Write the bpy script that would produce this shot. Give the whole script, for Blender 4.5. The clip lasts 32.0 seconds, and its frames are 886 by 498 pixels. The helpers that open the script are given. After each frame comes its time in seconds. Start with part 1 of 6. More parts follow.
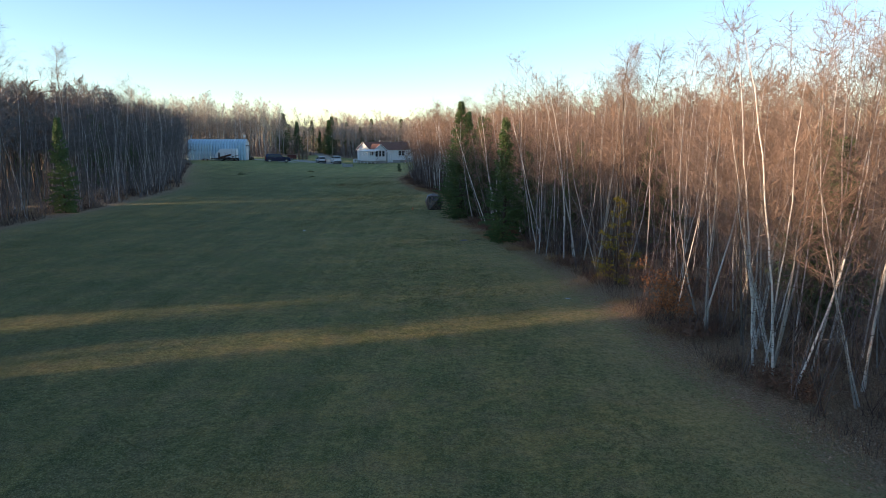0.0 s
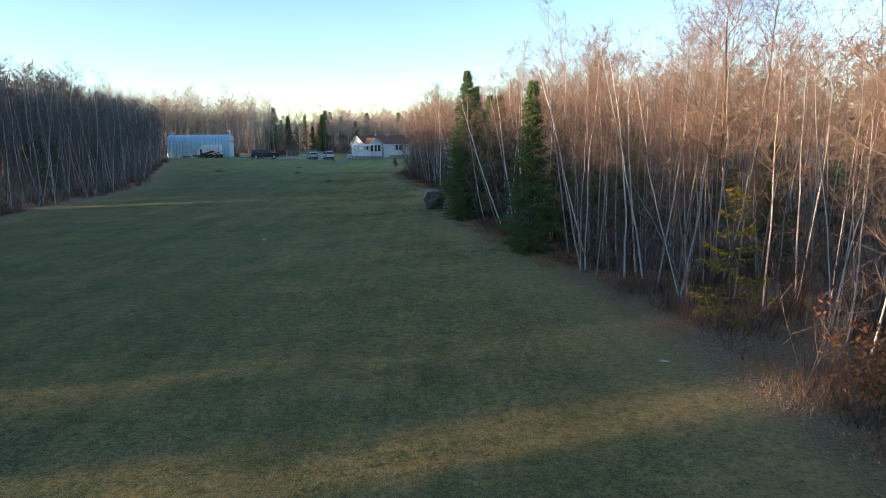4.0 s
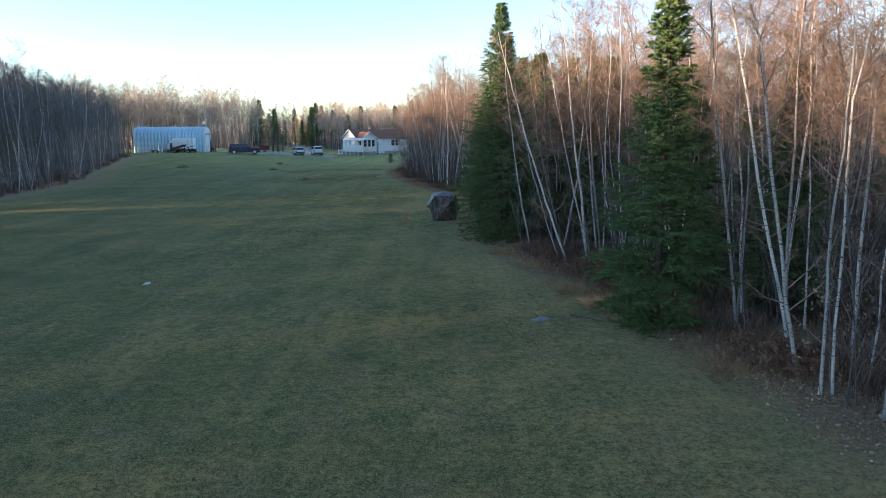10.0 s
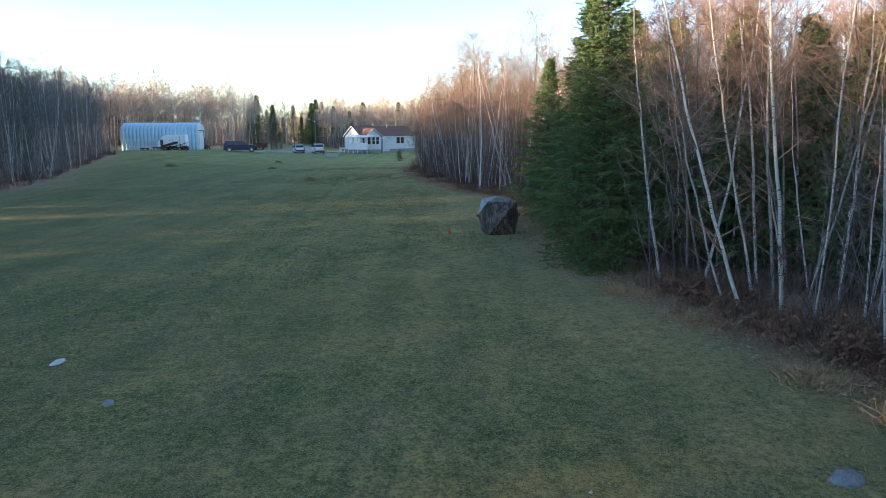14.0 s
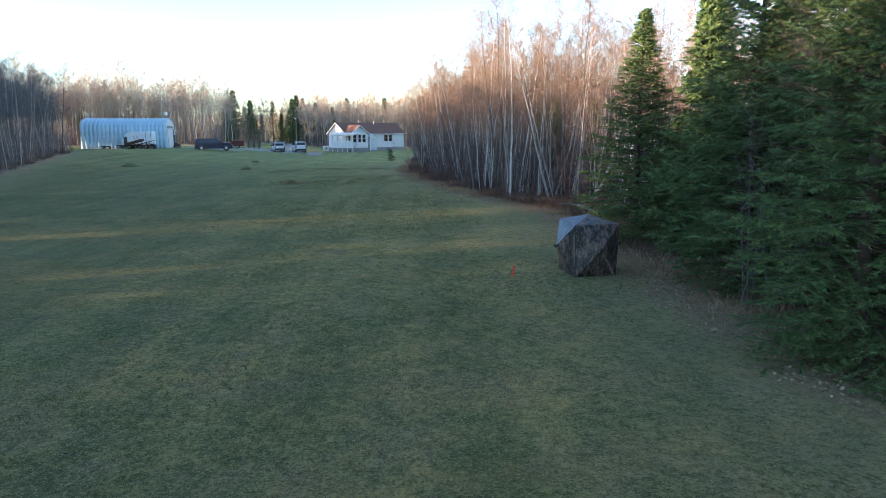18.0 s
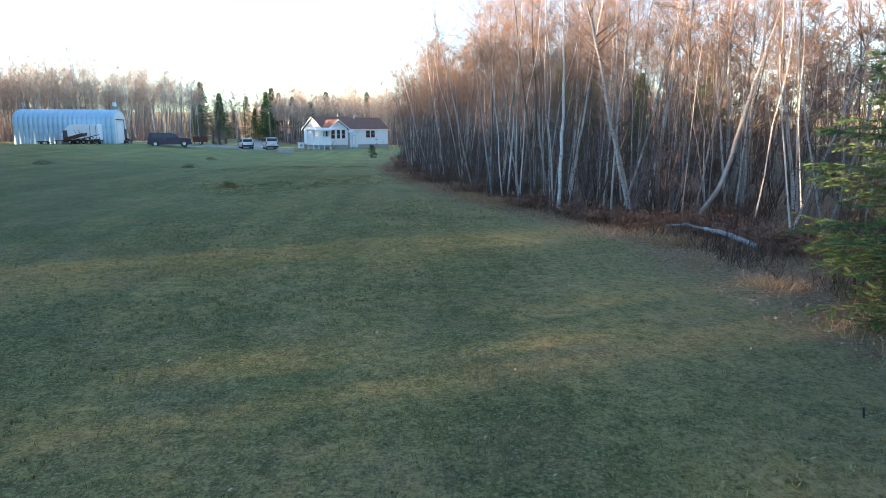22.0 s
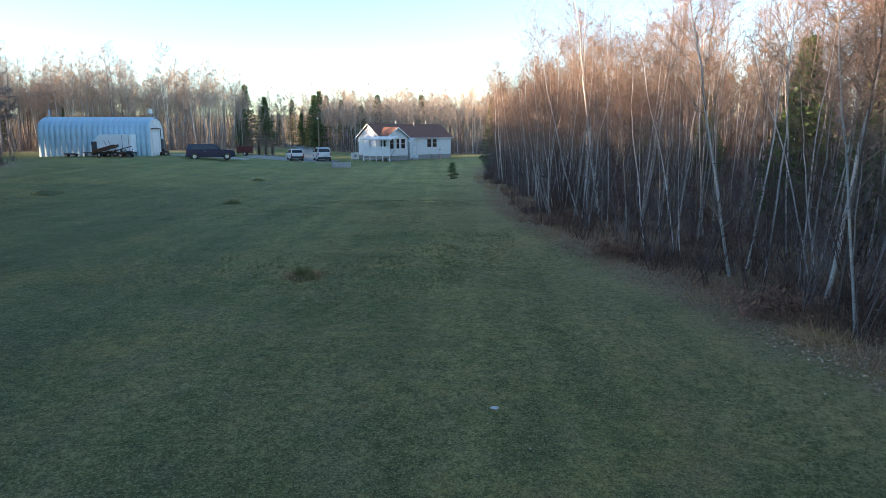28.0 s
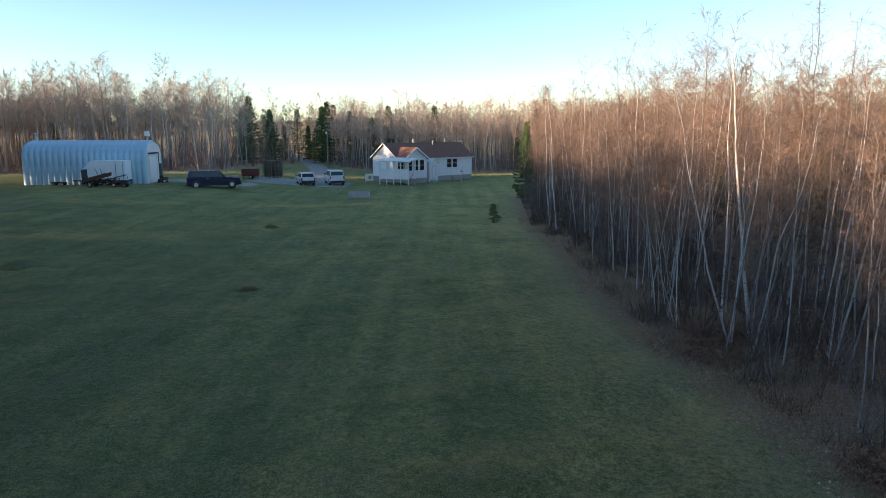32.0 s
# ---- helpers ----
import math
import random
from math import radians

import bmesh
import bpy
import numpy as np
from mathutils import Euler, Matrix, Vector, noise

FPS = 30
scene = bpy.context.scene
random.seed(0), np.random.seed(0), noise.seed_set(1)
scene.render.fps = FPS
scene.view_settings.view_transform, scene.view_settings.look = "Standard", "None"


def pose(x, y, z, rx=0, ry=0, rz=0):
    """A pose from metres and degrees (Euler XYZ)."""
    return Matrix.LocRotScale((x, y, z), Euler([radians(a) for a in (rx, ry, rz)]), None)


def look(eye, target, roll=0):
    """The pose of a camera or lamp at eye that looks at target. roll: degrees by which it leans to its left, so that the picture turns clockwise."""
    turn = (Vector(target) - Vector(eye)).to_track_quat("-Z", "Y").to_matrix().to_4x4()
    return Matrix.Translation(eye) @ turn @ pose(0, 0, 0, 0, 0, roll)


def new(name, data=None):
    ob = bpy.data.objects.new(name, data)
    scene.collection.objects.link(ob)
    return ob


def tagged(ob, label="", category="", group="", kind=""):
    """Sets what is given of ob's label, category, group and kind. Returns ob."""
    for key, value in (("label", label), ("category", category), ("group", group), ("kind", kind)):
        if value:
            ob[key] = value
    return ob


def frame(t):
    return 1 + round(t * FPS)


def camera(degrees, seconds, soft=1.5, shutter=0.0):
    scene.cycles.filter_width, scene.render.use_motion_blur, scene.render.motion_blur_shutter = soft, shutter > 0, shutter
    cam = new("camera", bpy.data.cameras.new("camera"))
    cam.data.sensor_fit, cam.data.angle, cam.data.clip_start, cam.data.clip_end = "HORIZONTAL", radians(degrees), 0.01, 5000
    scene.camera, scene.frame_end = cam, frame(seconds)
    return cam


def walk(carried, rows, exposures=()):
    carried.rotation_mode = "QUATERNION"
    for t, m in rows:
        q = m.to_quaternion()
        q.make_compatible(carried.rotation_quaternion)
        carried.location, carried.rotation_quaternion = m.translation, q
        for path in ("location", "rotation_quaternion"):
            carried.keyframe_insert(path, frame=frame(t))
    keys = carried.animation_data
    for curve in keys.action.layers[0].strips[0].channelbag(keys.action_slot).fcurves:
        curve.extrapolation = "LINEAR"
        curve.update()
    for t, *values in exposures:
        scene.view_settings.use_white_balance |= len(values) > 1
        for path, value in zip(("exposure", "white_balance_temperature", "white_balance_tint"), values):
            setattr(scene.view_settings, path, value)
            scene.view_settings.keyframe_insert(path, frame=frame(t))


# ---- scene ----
cam = camera(70.2, 32.0, soft=0.8)
ROWS = [
    (0.0, -0.044, 0.020, 6.419, -0.02, -10.12, 0.23),
    (0.5, -0.038, 1.408, 6.239, 0.04, -10.11, 0.14),
    (1.0, -0.038, 2.746, 6.083, 0.08, -10.12, -0.00),
    (1.5, -0.053, 4.065, 5.947, 0.09, -10.17, -0.13),
    (2.0, -0.077, 5.375, 5.819, 0.09, -10.23, -0.25),
    (2.5, -0.104, 6.673, 5.705, 0.09, -10.30, -0.40),
    (3.0, -0.133, 7.963, 5.598, 0.09, -10.36, -0.56),
    (3.5, -0.162, 9.239, 5.485, 0.07, -10.40, -0.69),
    (5.5, -0.392, 14.269, 4.996, -0.09, -10.32, 0.02),
    (6.0, -0.440, 15.539, 4.901, -0.11, -10.35, -0.07),
    (6.5, -0.492, 16.820, 4.813, -0.12, -10.38, -0.14),
    (7.0, -0.552, 18.101, 4.726, -0.13, -10.40, -0.20),
    (7.5, -0.632, 19.340, 4.640, -0.15, -10.42, -0.23),
    (8.0, -0.717, 20.540, 4.568, -0.18, -10.45, -0.24),
    (8.5, -0.795, 21.717, 4.503, -0.20, -10.47, -0.28),
    (9.0, -0.885, 22.859, 4.435, -0.23, -10.48, -0.31),
    (9.5, -0.976, 23.984, 4.362, -0.26, -10.49, -0.33),
    (10.0, -1.054, 25.091, 4.283, -0.26, -10.50, -0.35),
    (10.5, -1.138, 26.177, 4.209, -0.27, -10.50, -0.37),
    (11.0, -1.260, 27.266, 4.149, -0.28, -10.52, -0.43),
    (11.5, -1.446, 28.323, 4.096, -0.28, -10.54, -0.45),
    (12.0, -1.716, 29.296, 4.042, -0.30, -10.54, -0.41),
    (12.5, -2.061, 30.198, 3.985, -0.34, -10.52, -0.32),
    (13.0, -2.440, 31.078, 3.925, -0.38, -10.52, -0.26),
    (13.5, -2.826, 31.969, 3.854, -0.40, -10.54, -0.29),
    (14.0, -3.201, 32.869, 3.772, -0.46, -10.55, -0.32),
    (14.5, -3.549, 33.767, 3.694, -0.54, -10.56, -0.28),
    (16.5, -4.582, 38.009, 3.537, -1.19, -10.58, -0.22),
    (17.0, -4.743, 39.285, 3.499, -1.47, -10.61, -0.28),
    (17.5, -4.887, 40.571, 3.445, -1.76, -10.62, -0.29),
    (18.0, -5.012, 41.880, 3.370, -2.12, -10.62, -0.29),
    (18.5, -5.114, 43.217, 3.280, -2.60, -10.63, -0.29),
    (19.0, -5.190, 44.598, 3.170, -3.05, -10.64, -0.25),
    (19.5, -5.239, 46.035, 3.038, -3.32, -10.65, -0.21),
    (20.0, -5.270, 47.536, 2.904, -3.46, -10.66, -0.19),
    (20.5, -5.294, 49.095, 2.786, -3.54, -10.65, -0.17),
    (21.0, -5.314, 50.683, 2.679, -3.57, -10.63, -0.14),
    (21.5, -5.328, 52.268, 2.589, -3.59, -10.61, -0.12),
    (22.0, -5.340, 53.820, 2.517, -3.59, -10.59, -0.11),
    (22.5, -5.369, 55.319, 2.457, -3.58, -10.58, -0.10),
    (23.0, -5.441, 56.745, 2.427, -3.52, -10.57, -0.09),
    (23.5, -5.580, 58.078, 2.480, -3.11, -10.53, -0.06),
    (24.0, -5.805, 59.306, 2.623, -2.23, -10.51, -0.07),
    (24.5, -6.126, 60.446, 2.777, -1.38, -10.50, -0.12),
    (25.0, -6.530, 61.523, 2.890, -0.90, -10.49, -0.14),
    (25.5, -6.991, 62.538, 2.978, -0.63, -10.48, -0.13),
    (26.0, -7.486, 63.499, 3.065, -0.45, -10.48, -0.13),
    (26.5, -7.997, 64.434, 3.157, -0.30, -10.51, -0.17),
    (28.5, -10.277, 68.246, 4.083, -0.23, -10.53, -0.02),
    (29.0, -10.725, 69.130, 4.436, -0.22, -10.55, -0.04),
    (29.5, -11.149, 70.024, 4.779, -0.22, -10.55, -0.03),
    (30.0, -11.553, 70.995, 5.119, -0.22, -10.56, -0.01),
    (30.5, -11.938, 72.033, 5.471, -0.24, -10.57, 0.03),
    (31.0, -12.292, 73.116, 5.835, -0.26, -10.57, 0.05),
    (31.5, -12.604, 74.249, 6.200, -0.28, -10.56, 0.03),
    (32.0, -12.871, 75.405, 6.580, -0.28, -10.55, 0.02),
]
walk(cam, [(t, pose(x, y, z, 90 + pitch, 0, yaw) @ pose(0, 0, 0, 0, 0, roll)) for t, x, y, z, yaw, pitch, roll in ROWS],
     exposures=[(t, 1.28 + e, 6500, 10) for t, e in ((0.0, -0.08), (3.0, 0.05), (6.0, 0.3), (9.0, 0.5), (13.0, 0.75), (19.0, 0.98), (22.0, 1.13), (26.0, 0.98), (29.0, 0.43), (32.0, 0.05))])

# ---- world, sun ----
SUN_EL, SUN_AZ = 7.3, 252.0  # degrees; azimuth clockwise from +y
world = bpy.data.worlds.new("world")
scene.world = world
world.use_nodes = True
wn = world.node_tree.nodes
sky = wn.new("ShaderNodeTexSky")
sky.sky_type = "NISHITA"
sky.sun_disc = False
sky.sun_elevation = radians(SUN_EL)
sky.sun_rotation = radians(SUN_AZ)
sky.air_density, sky.dust_density, sky.ozone_density = 0.8, 0.05, 1.6
wn["Background"].inputs["Strength"].default_value = 0.15
clear_air = wn.new("ShaderNodeMix")
clear_air.data_type, clear_air.blend_type = "RGBA", "MULTIPLY"
clear_air.inputs[0].default_value, clear_air.inputs[7].default_value = 1.0, (0.975, 1.0, 1.04, 1.0)
world.node_tree.links.new(sky.outputs[0], clear_air.inputs[6])
world.node_tree.links.new(clear_air.outputs[2], wn["Background"].inputs["Color"])

sun_dir = Vector((math.sin(radians(SUN_AZ)) * math.cos(radians(SUN_EL)), math.cos(radians(SUN_AZ)) * math.cos(radians(SUN_EL)), math.sin(radians(SUN_EL))))
sun = new("sun", bpy.data.lights.new("sun", "SUN"))
sun.data.energy, sun.data.angle, sun.data.color = 5.0, radians(0.6), (1.0, 0.68, 0.44)
sun.matrix_world = look(sun_dir * 200, (0, 0, 0))


# ---- materials ----
def material(name, rough=0.8, metal=0.0, spec=0.3):
    m = bpy.data.materials.new(name)
    m.use_nodes = True
    b = m.node_tree.nodes["Principled BSDF"]
    b.inputs["Roughness"].default_value = rough
    b.inputs["Metallic"].default_value = metal
    b.inputs["Specular IOR Level"].default_value = spec
    return m, m.node_tree, b


def noise_node(nt, scale, detail=4.0, coords="Object", stretch=None, rough=0.55):
    tc = nt.nodes.new("ShaderNodeNewGeometry" if coords == "Position" else "ShaderNodeTexCoord")
    out = tc.outputs["Position"] if coords == "Position" else tc.outputs[coords]
    if stretch:
        mp = nt.nodes.new("ShaderNodeMapping")
        mp.inputs["Scale"].default_value = stretch
        nt.links.new(out, mp.inputs["Vector"])
        out = mp.outputs[0]
    n = nt.nodes.new("ShaderNodeTexNoise")
    n.inputs["Scale"].default_value = scale
    n.inputs["Detail"].default_value = detail
    n.inputs["Roughness"].default_value = rough
    nt.links.new(out, n.inputs["Vector"])
    return n.outputs["Fac"]


def ramp(nt, fac, stops):
    r = nt.nodes.new("ShaderNodeValToRGB")
    els = r.color_ramp.elements
    while len(els) < len(stops):
        els.new(0.5)
    for e, (p, c) in zip(els, stops):
        e.position, e.color = p, (*c, 1.0) if len(c) == 3 else c
    nt.links.new(fac, r.inputs["Fac"])
    return r.outputs["Color"]


def mix(nt, fac, a, b, mode="MIX"):
    m = nt.nodes.new("ShaderNodeMix")
    m.data_type, m.blend_type = "RGBA", mode
    for socket, value in ((m.inputs[0], fac), (m.inputs[6], a), (m.inputs[7], b)):
        if isinstance(value, (int, float)):
            socket.default_value = value
        elif isinstance(value, tuple):
            socket.default_value = (*value, 1.0)
        else:
            nt.links.new(value, socket)
    return m.outputs[2]


def maths(nt, op, a, b=0.0, c=0.0):
    m = nt.nodes.new("ShaderNodeMath")
    m.operation = op
    for s, v in zip(m.inputs, (a, b, c)):
        if isinstance(v, (int, float)):
            s.default_value = v
        else:
            nt.links.new(v, s)
    return m.outputs[0]


def bump(nt, bsdf, height, strength=0.3, distance=0.02):
    b = nt.nodes.new("ShaderNodeBump")
    b.inputs["Strength"].default_value = strength
    b.inputs["Distance"].default_value = distance
    nt.links.new(height, b.inputs["Height"])
    nt.links.new(b.outputs[0], bsdf.inputs["Normal"])


def mottled(name, dark, light, scale=6.0, rough=0.8, metal=0.0, bump_strength=0.2, stretch=None, fine=60.0, coords="Object", spec=0.3, vary=0.0):
    """Two-scale noise between two colours, with fine relief."""
    m, nt, b = material(name, rough, metal, spec)
    broad = noise_node(nt, scale, 4, coords, stretch)
    tight = noise_node(nt, fine, 3, coords, stretch)
    f = maths(nt, "MULTIPLY_ADD", tight, 0.5, maths(nt, "MULTIPLY", broad, 0.5))
    col = ramp(nt, f, [(0.36, dark), (0.64, light)])
    if vary:
        oi = nt.nodes.new("ShaderNodeObjectInfo")
        hsv = nt.nodes.new("ShaderNodeHueSaturation")
        nt.links.new(maths(nt, "MULTIPLY_ADD", oi.outputs["Random"], vary, 1.0 - vary / 2), hsv.inputs["Value"])
        nt.links.new(col, hsv.inputs["Color"])
        col = hsv.outputs[0]
    nt.links.new(col, b.inputs["Base Color"])
    if bump_strength:
        bump(nt, b, tight, bump_strength, 0.01)
    return m


def island_mix(name, stops, rough=0.8, spec=0.2):
    """Colour picked piece by piece along a ramp."""
    m, nt, b = material(name, rough, 0.0, spec)
    geo = nt.nodes.new("ShaderNodeNewGeometry")
    broad = noise_node(nt, 0.35, 2, "Position")
    f = maths(nt, "MULTIPLY_ADD", geo.outputs["Random Per Island"], 0.7, maths(nt, "MULTIPLY_ADD", broad, 0.6, -0.15))
    nt.links.new(ramp(nt, f, stops), b.inputs["Base Color"])
    return m


def bark_material(name, pale, mark, mark_amount):
    m, nt, b = material(name, 0.75, 0.0, 0.25)
    patches = noise_node(nt, 3.0, 4, "Object", (1, 1, 0.6))
    marks = noise_node(nt, 9.0, 3, "Object", (1.2, 1.2, 5.0))
    grain = noise_node(nt, 40.0, 3, "Object", (1, 1, 2.5))
    base = ramp(nt, patches, [(0.3, tuple(c * 0.62 for c in pale)), (0.62, pale)])
    base = mix(nt, maths(nt, "MULTIPLY", grain, 0.5), base, tuple(c * 0.55 for c in pale))
    dark = ramp(nt, marks, [(mark_amount, (0, 0, 0)), (mark_amount + 0.07, (1, 1, 1))])
    col = mix(nt, dark, base, mark)
    geo = nt.nodes.new("ShaderNodeNewGeometry")
    oi = nt.nodes.new("ShaderNodeObjectInfo")
    hsv = nt.nodes.new("ShaderNodeHueSaturation")
    both = maths(nt, "FRACT", maths(nt, "ADD", geo.outputs["Random Per Island"], oi.outputs["Random"]))
    nt.links.new(maths(nt, "MULTIPLY_ADD", both, 0.72, 0.44), hsv.inputs["Value"])
    nt.links.new(col, hsv.inputs["Color"])
    nt.links.new(hsv.outputs[0], b.inputs["Base Color"])
    bump(nt, b, maths(nt, "ADD", marks, grain), 0.4, 0.01)
    return m


BIRCH_BARK = bark_material("birch_bark", (0.74, 0.71, 0.66), (0.06, 0.05, 0.045), 0.58)
GREY_BARK = bark_material("grey_bark", (0.20, 0.18, 0.155), (0.05, 0.043, 0.037), 0.62)
WEATHERED_BIRCH = bark_material("weathered_birch_bark", (0.36, 0.37, 0.37), (0.06, 0.05, 0.045), 0.6)
TWIG = island_mix("twig_bark", [(0.0, (0.105, 0.070, 0.055)), (0.5, (0.235, 0.165, 0.126)), (1.0, (0.40, 0.30, 0.235))], 0.8)
# twig bark lightened for the low sun and haze on the far woods
SUNLIT_TWIG = island_mix("sunlit_twig_bark", [(0.0, (0.28, 0.20, 0.15)), (0.5, (0.47, 0.37, 0.29)), (1.0, (0.64, 0.54, 0.45))], 0.8)
MAUVE_TWIG = island_mix("mauve_twig_bark", [(0.0, (0.085, 0.068, 0.066)), (0.5, (0.165, 0.135, 0.13)), (1.0, (0.28, 0.235, 0.225))], 0.8)
# twig bark greyed and darkened for woods that stand in shade
SHADED_TWIG = island_mix("shaded_twig_bark", [(0.0, (0.075, 0.072, 0.074)), (0.5, (0.15, 0.142, 0.142)), (1.0, (0.25, 0.235, 0.23))], 0.8)
SPRUCE_BARK = mottled("spruce_bark", (0.05, 0.037, 0.028), (0.12, 0.092, 0.07), 8, 0.9, bump_strength=0.5)
NEEDLE = island_mix("spruce_needles", [(0.0, (0.034, 0.070, 0.026)), (0.5, (0.082, 0.148, 0.052)), (1.0, (0.19, 0.25, 0.085))], 0.6, 0.3)
LARCH_NEEDLE = island_mix("larch_needles", [(0.0, (0.20, 0.15, 0.025)), (1.0, (0.36, 0.29, 0.05))], 0.7)
RUST_LEAF = island_mix("rust_leaves", [(0.0, (0.22, 0.08, 0.035)), (1.0, (0.46, 0.21, 0.09))], 0.8)
RUSSET_LEAF = island_mix("russet_leaves", [(0.0, (0.11, 0.055, 0.037)), (1.0, (0.27, 0.15, 0.095))], 0.85)
PALE_LEAF = island_mix("pale_leaves", [(0.0, (0.20, 0.15, 0.08)), (1.0, (0.42, 0.36, 0.20))], 0.8)
LITTER_LEAF = island_mix("litter_leaves", [(0.0, (0.17, 0.095, 0.055)), (0.6, (0.36, 0.23, 0.14)), (1.0, (0.62, 0.50, 0.37))], 0.85)
BRUSH = island_mix("brush_stems", [(0.0, (0.045, 0.030, 0.026)), (0.6, (0.095, 0.064, 0.052)), (1.0, (0.18, 0.13, 0.10))], 0.85)
DRY_GRASS = island_mix("dry_grass", [(0.0, (0.24, 0.145, 0.075)), (1.0, (0.52, 0.36, 0.20))], 0.85)
GRASS = island_mix("grass_blades", [(0.0, (0.10, 0.112, 0.044)), (0.5, (0.17, 0.172, 0.072)), (0.8, (0.26, 0.235, 0.115)), (1.0, (0.36, 0.315, 0.19))], 0.9, 0.05)


def ground_material():
    """Mown lawn that passes into leaf litter under the trees and into gravel on the yard."""
    m, nt, b = material("lawn_and_litter", 0.95, 0.0, 0.1)
    att = nt.nodes.new("ShaderNodeAttribute")
    att.attribute_name = "litter"
    grav = nt.nodes.new("ShaderNodeAttribute")
    grav.attribute_name = "gravel"
    broad = noise_node(nt, 0.22, 4, "Position", (1.0, 1.0, 1.0))
    where = nt.nodes.new("ShaderNodeNewGeometry")
    along = nt.nodes.new("ShaderNodeMapping")
    along.vector_type = "TEXTURE"
    along.inputs["Rotation"].default_value = (0, 0, radians(16))
    along.inputs["Scale"].default_value = (3.2, 0.42, 1.0)
    nt.links.new(where.outputs["Position"], along.inputs["Vector"])
    streak = nt.nodes.new("ShaderNodeTexNoise")
    streak.inputs["Scale"].default_value, streak.inputs["Detail"].default_value = 0.28, 3
    nt.links.new(along.outputs[0], streak.inputs["Vector"])
    bands = streak.outputs["Fac"]
    rows = noise_node(nt, 0.9, 2, "Position", (1.0, 0.03, 1.0))
    mid = noise_node(nt, 2.3, 4, "Position")
    tuft = noise_node(nt, 14.0, 4, "Position", None, 0.7)
    fine = noise_node(nt, 70.0, 3, "Position", None, 0.7)
    clump = noise_node(nt, 5.5, 5, "Position", None, 0.75)
    f = maths(nt, "MULTIPLY_ADD", mid, 0.22, maths(nt, "MULTIPLY", broad, 0.26))
    f = maths(nt, "MULTIPLY_ADD", rows, 0.14, f)
    f = maths(nt, "MULTIPLY_ADD", clump, 0.22, f)
    f = maths(nt, "MULTIPLY_ADD", tuft, 0.16, f)
    green = ramp(nt, f, [(0.40, (0.125, 0.152, 0.062)), (0.47, (0.20, 0.222, 0.094)), (0.53, (0.275, 0.282, 0.128)), (0.60, (0.40, 0.37, 0.21))])
    tan = ramp(nt, maths(nt, "MULTIPLY_ADD", mid, 0.5, maths(nt, "MULTIPLY", bands, 0.6)), [(0.54, (0, 0, 0)), (0.66, (0.75, 0.75, 0.75))])
    lawn = mix(nt, tan, green, (0.40, 0.33, 0.15))
    thin = ramp(nt, noise_node(nt, 0.85, 5, "Position", None, 0.65), [(0.47, (0, 0, 0)), (0.62, (0.6, 0.6, 0.6))])
    lawn = mix(nt, thin, lawn, (0.31, 0.265, 0.185))
    speck = ramp(nt, fine, [(0.54, (0, 0, 0)), (0.68, (0.85, 0.85, 0.85))])
    lawn = mix(nt, speck, lawn, (0.44, 0.42, 0.29))
    swath = ramp(nt, rows, [(0.40, (0.90, 0.92, 0.91)), (0.52, (1.0, 1.0, 1.0)), (0.60, (1.08, 1.06, 1.04))])
    lawn = mix(nt, 1.0, lawn, swath, "MULTIPLY")
    blot = ramp(nt, maths(nt, "MULTIPLY_ADD", clump, 0.5, maths(nt, "MULTIPLY", tuft, 0.5)), [(0.35, (0.40, 0.42, 0.39)), (0.48, (0.76, 0.77, 0.75)), (0.58, (1.18, 1.16, 1.10))])
    lawn = mix(nt, 1.0, lawn, blot, "MULTIPLY")
    lawn = mix(nt, 1.0, lawn, (0.99, 0.84, 0.635), "MULTIPLY")
    # greener grass on the far half, its colour lifted towards the yard for skylight
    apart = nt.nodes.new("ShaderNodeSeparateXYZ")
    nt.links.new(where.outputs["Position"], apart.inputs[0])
    lush_lit = ramp(nt, maths(nt, "MULTIPLY_ADD", apart.outputs["Y"], 0.007, maths(nt, "MULTIPLY_ADD", broad, 0.2, -0.1)), [(0.35, (1, 1, 1)), (0.55, (0.80, 0.90, 0.88)), (0.72, (0.88, 1.02, 1.0)), (0.92, (1.15, 1.4, 1.32))])
    lawn = mix(nt, 1.0, lawn, lush_lit, "MULTIPLY")
    # paler, leaf-strewn grass beside the birches; weaker light leftwards painted into its green
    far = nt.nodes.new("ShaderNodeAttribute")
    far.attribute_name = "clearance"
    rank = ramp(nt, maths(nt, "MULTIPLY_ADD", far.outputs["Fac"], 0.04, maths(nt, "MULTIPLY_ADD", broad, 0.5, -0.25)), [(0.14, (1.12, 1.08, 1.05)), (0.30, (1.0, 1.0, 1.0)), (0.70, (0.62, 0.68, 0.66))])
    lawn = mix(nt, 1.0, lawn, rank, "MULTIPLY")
    patchy = noise_node(nt, 0.5, 6, "Position", (1.0, 0.7, 1.0), 0.72)
    lawn = mix(nt, 1.0, lawn, ramp(nt, patchy, [(0.36, (0.66, 0.76, 0.66)), (0.5, (1.0, 1.0, 1.0)), (0.64, (1.32, 1.18, 1.16))]), "MULTIPLY")
    # single pale stems and dark gaps between the tufts
    grit = noise_node(nt, 32.0, 3, "Position", None, 0.6)
    lawn = mix(nt, ramp(nt, grit, [(0.56, (0, 0, 0)), (0.64, (0.6, 0.6, 0.6))]), lawn, (0.44, 0.41, 0.22))
    lawn = mix(nt, 1.0, lawn, ramp(nt, grit, [(0.36, (0.5, 0.52, 0.5)), (0.46, (1, 1, 1))]), "MULTIPLY")
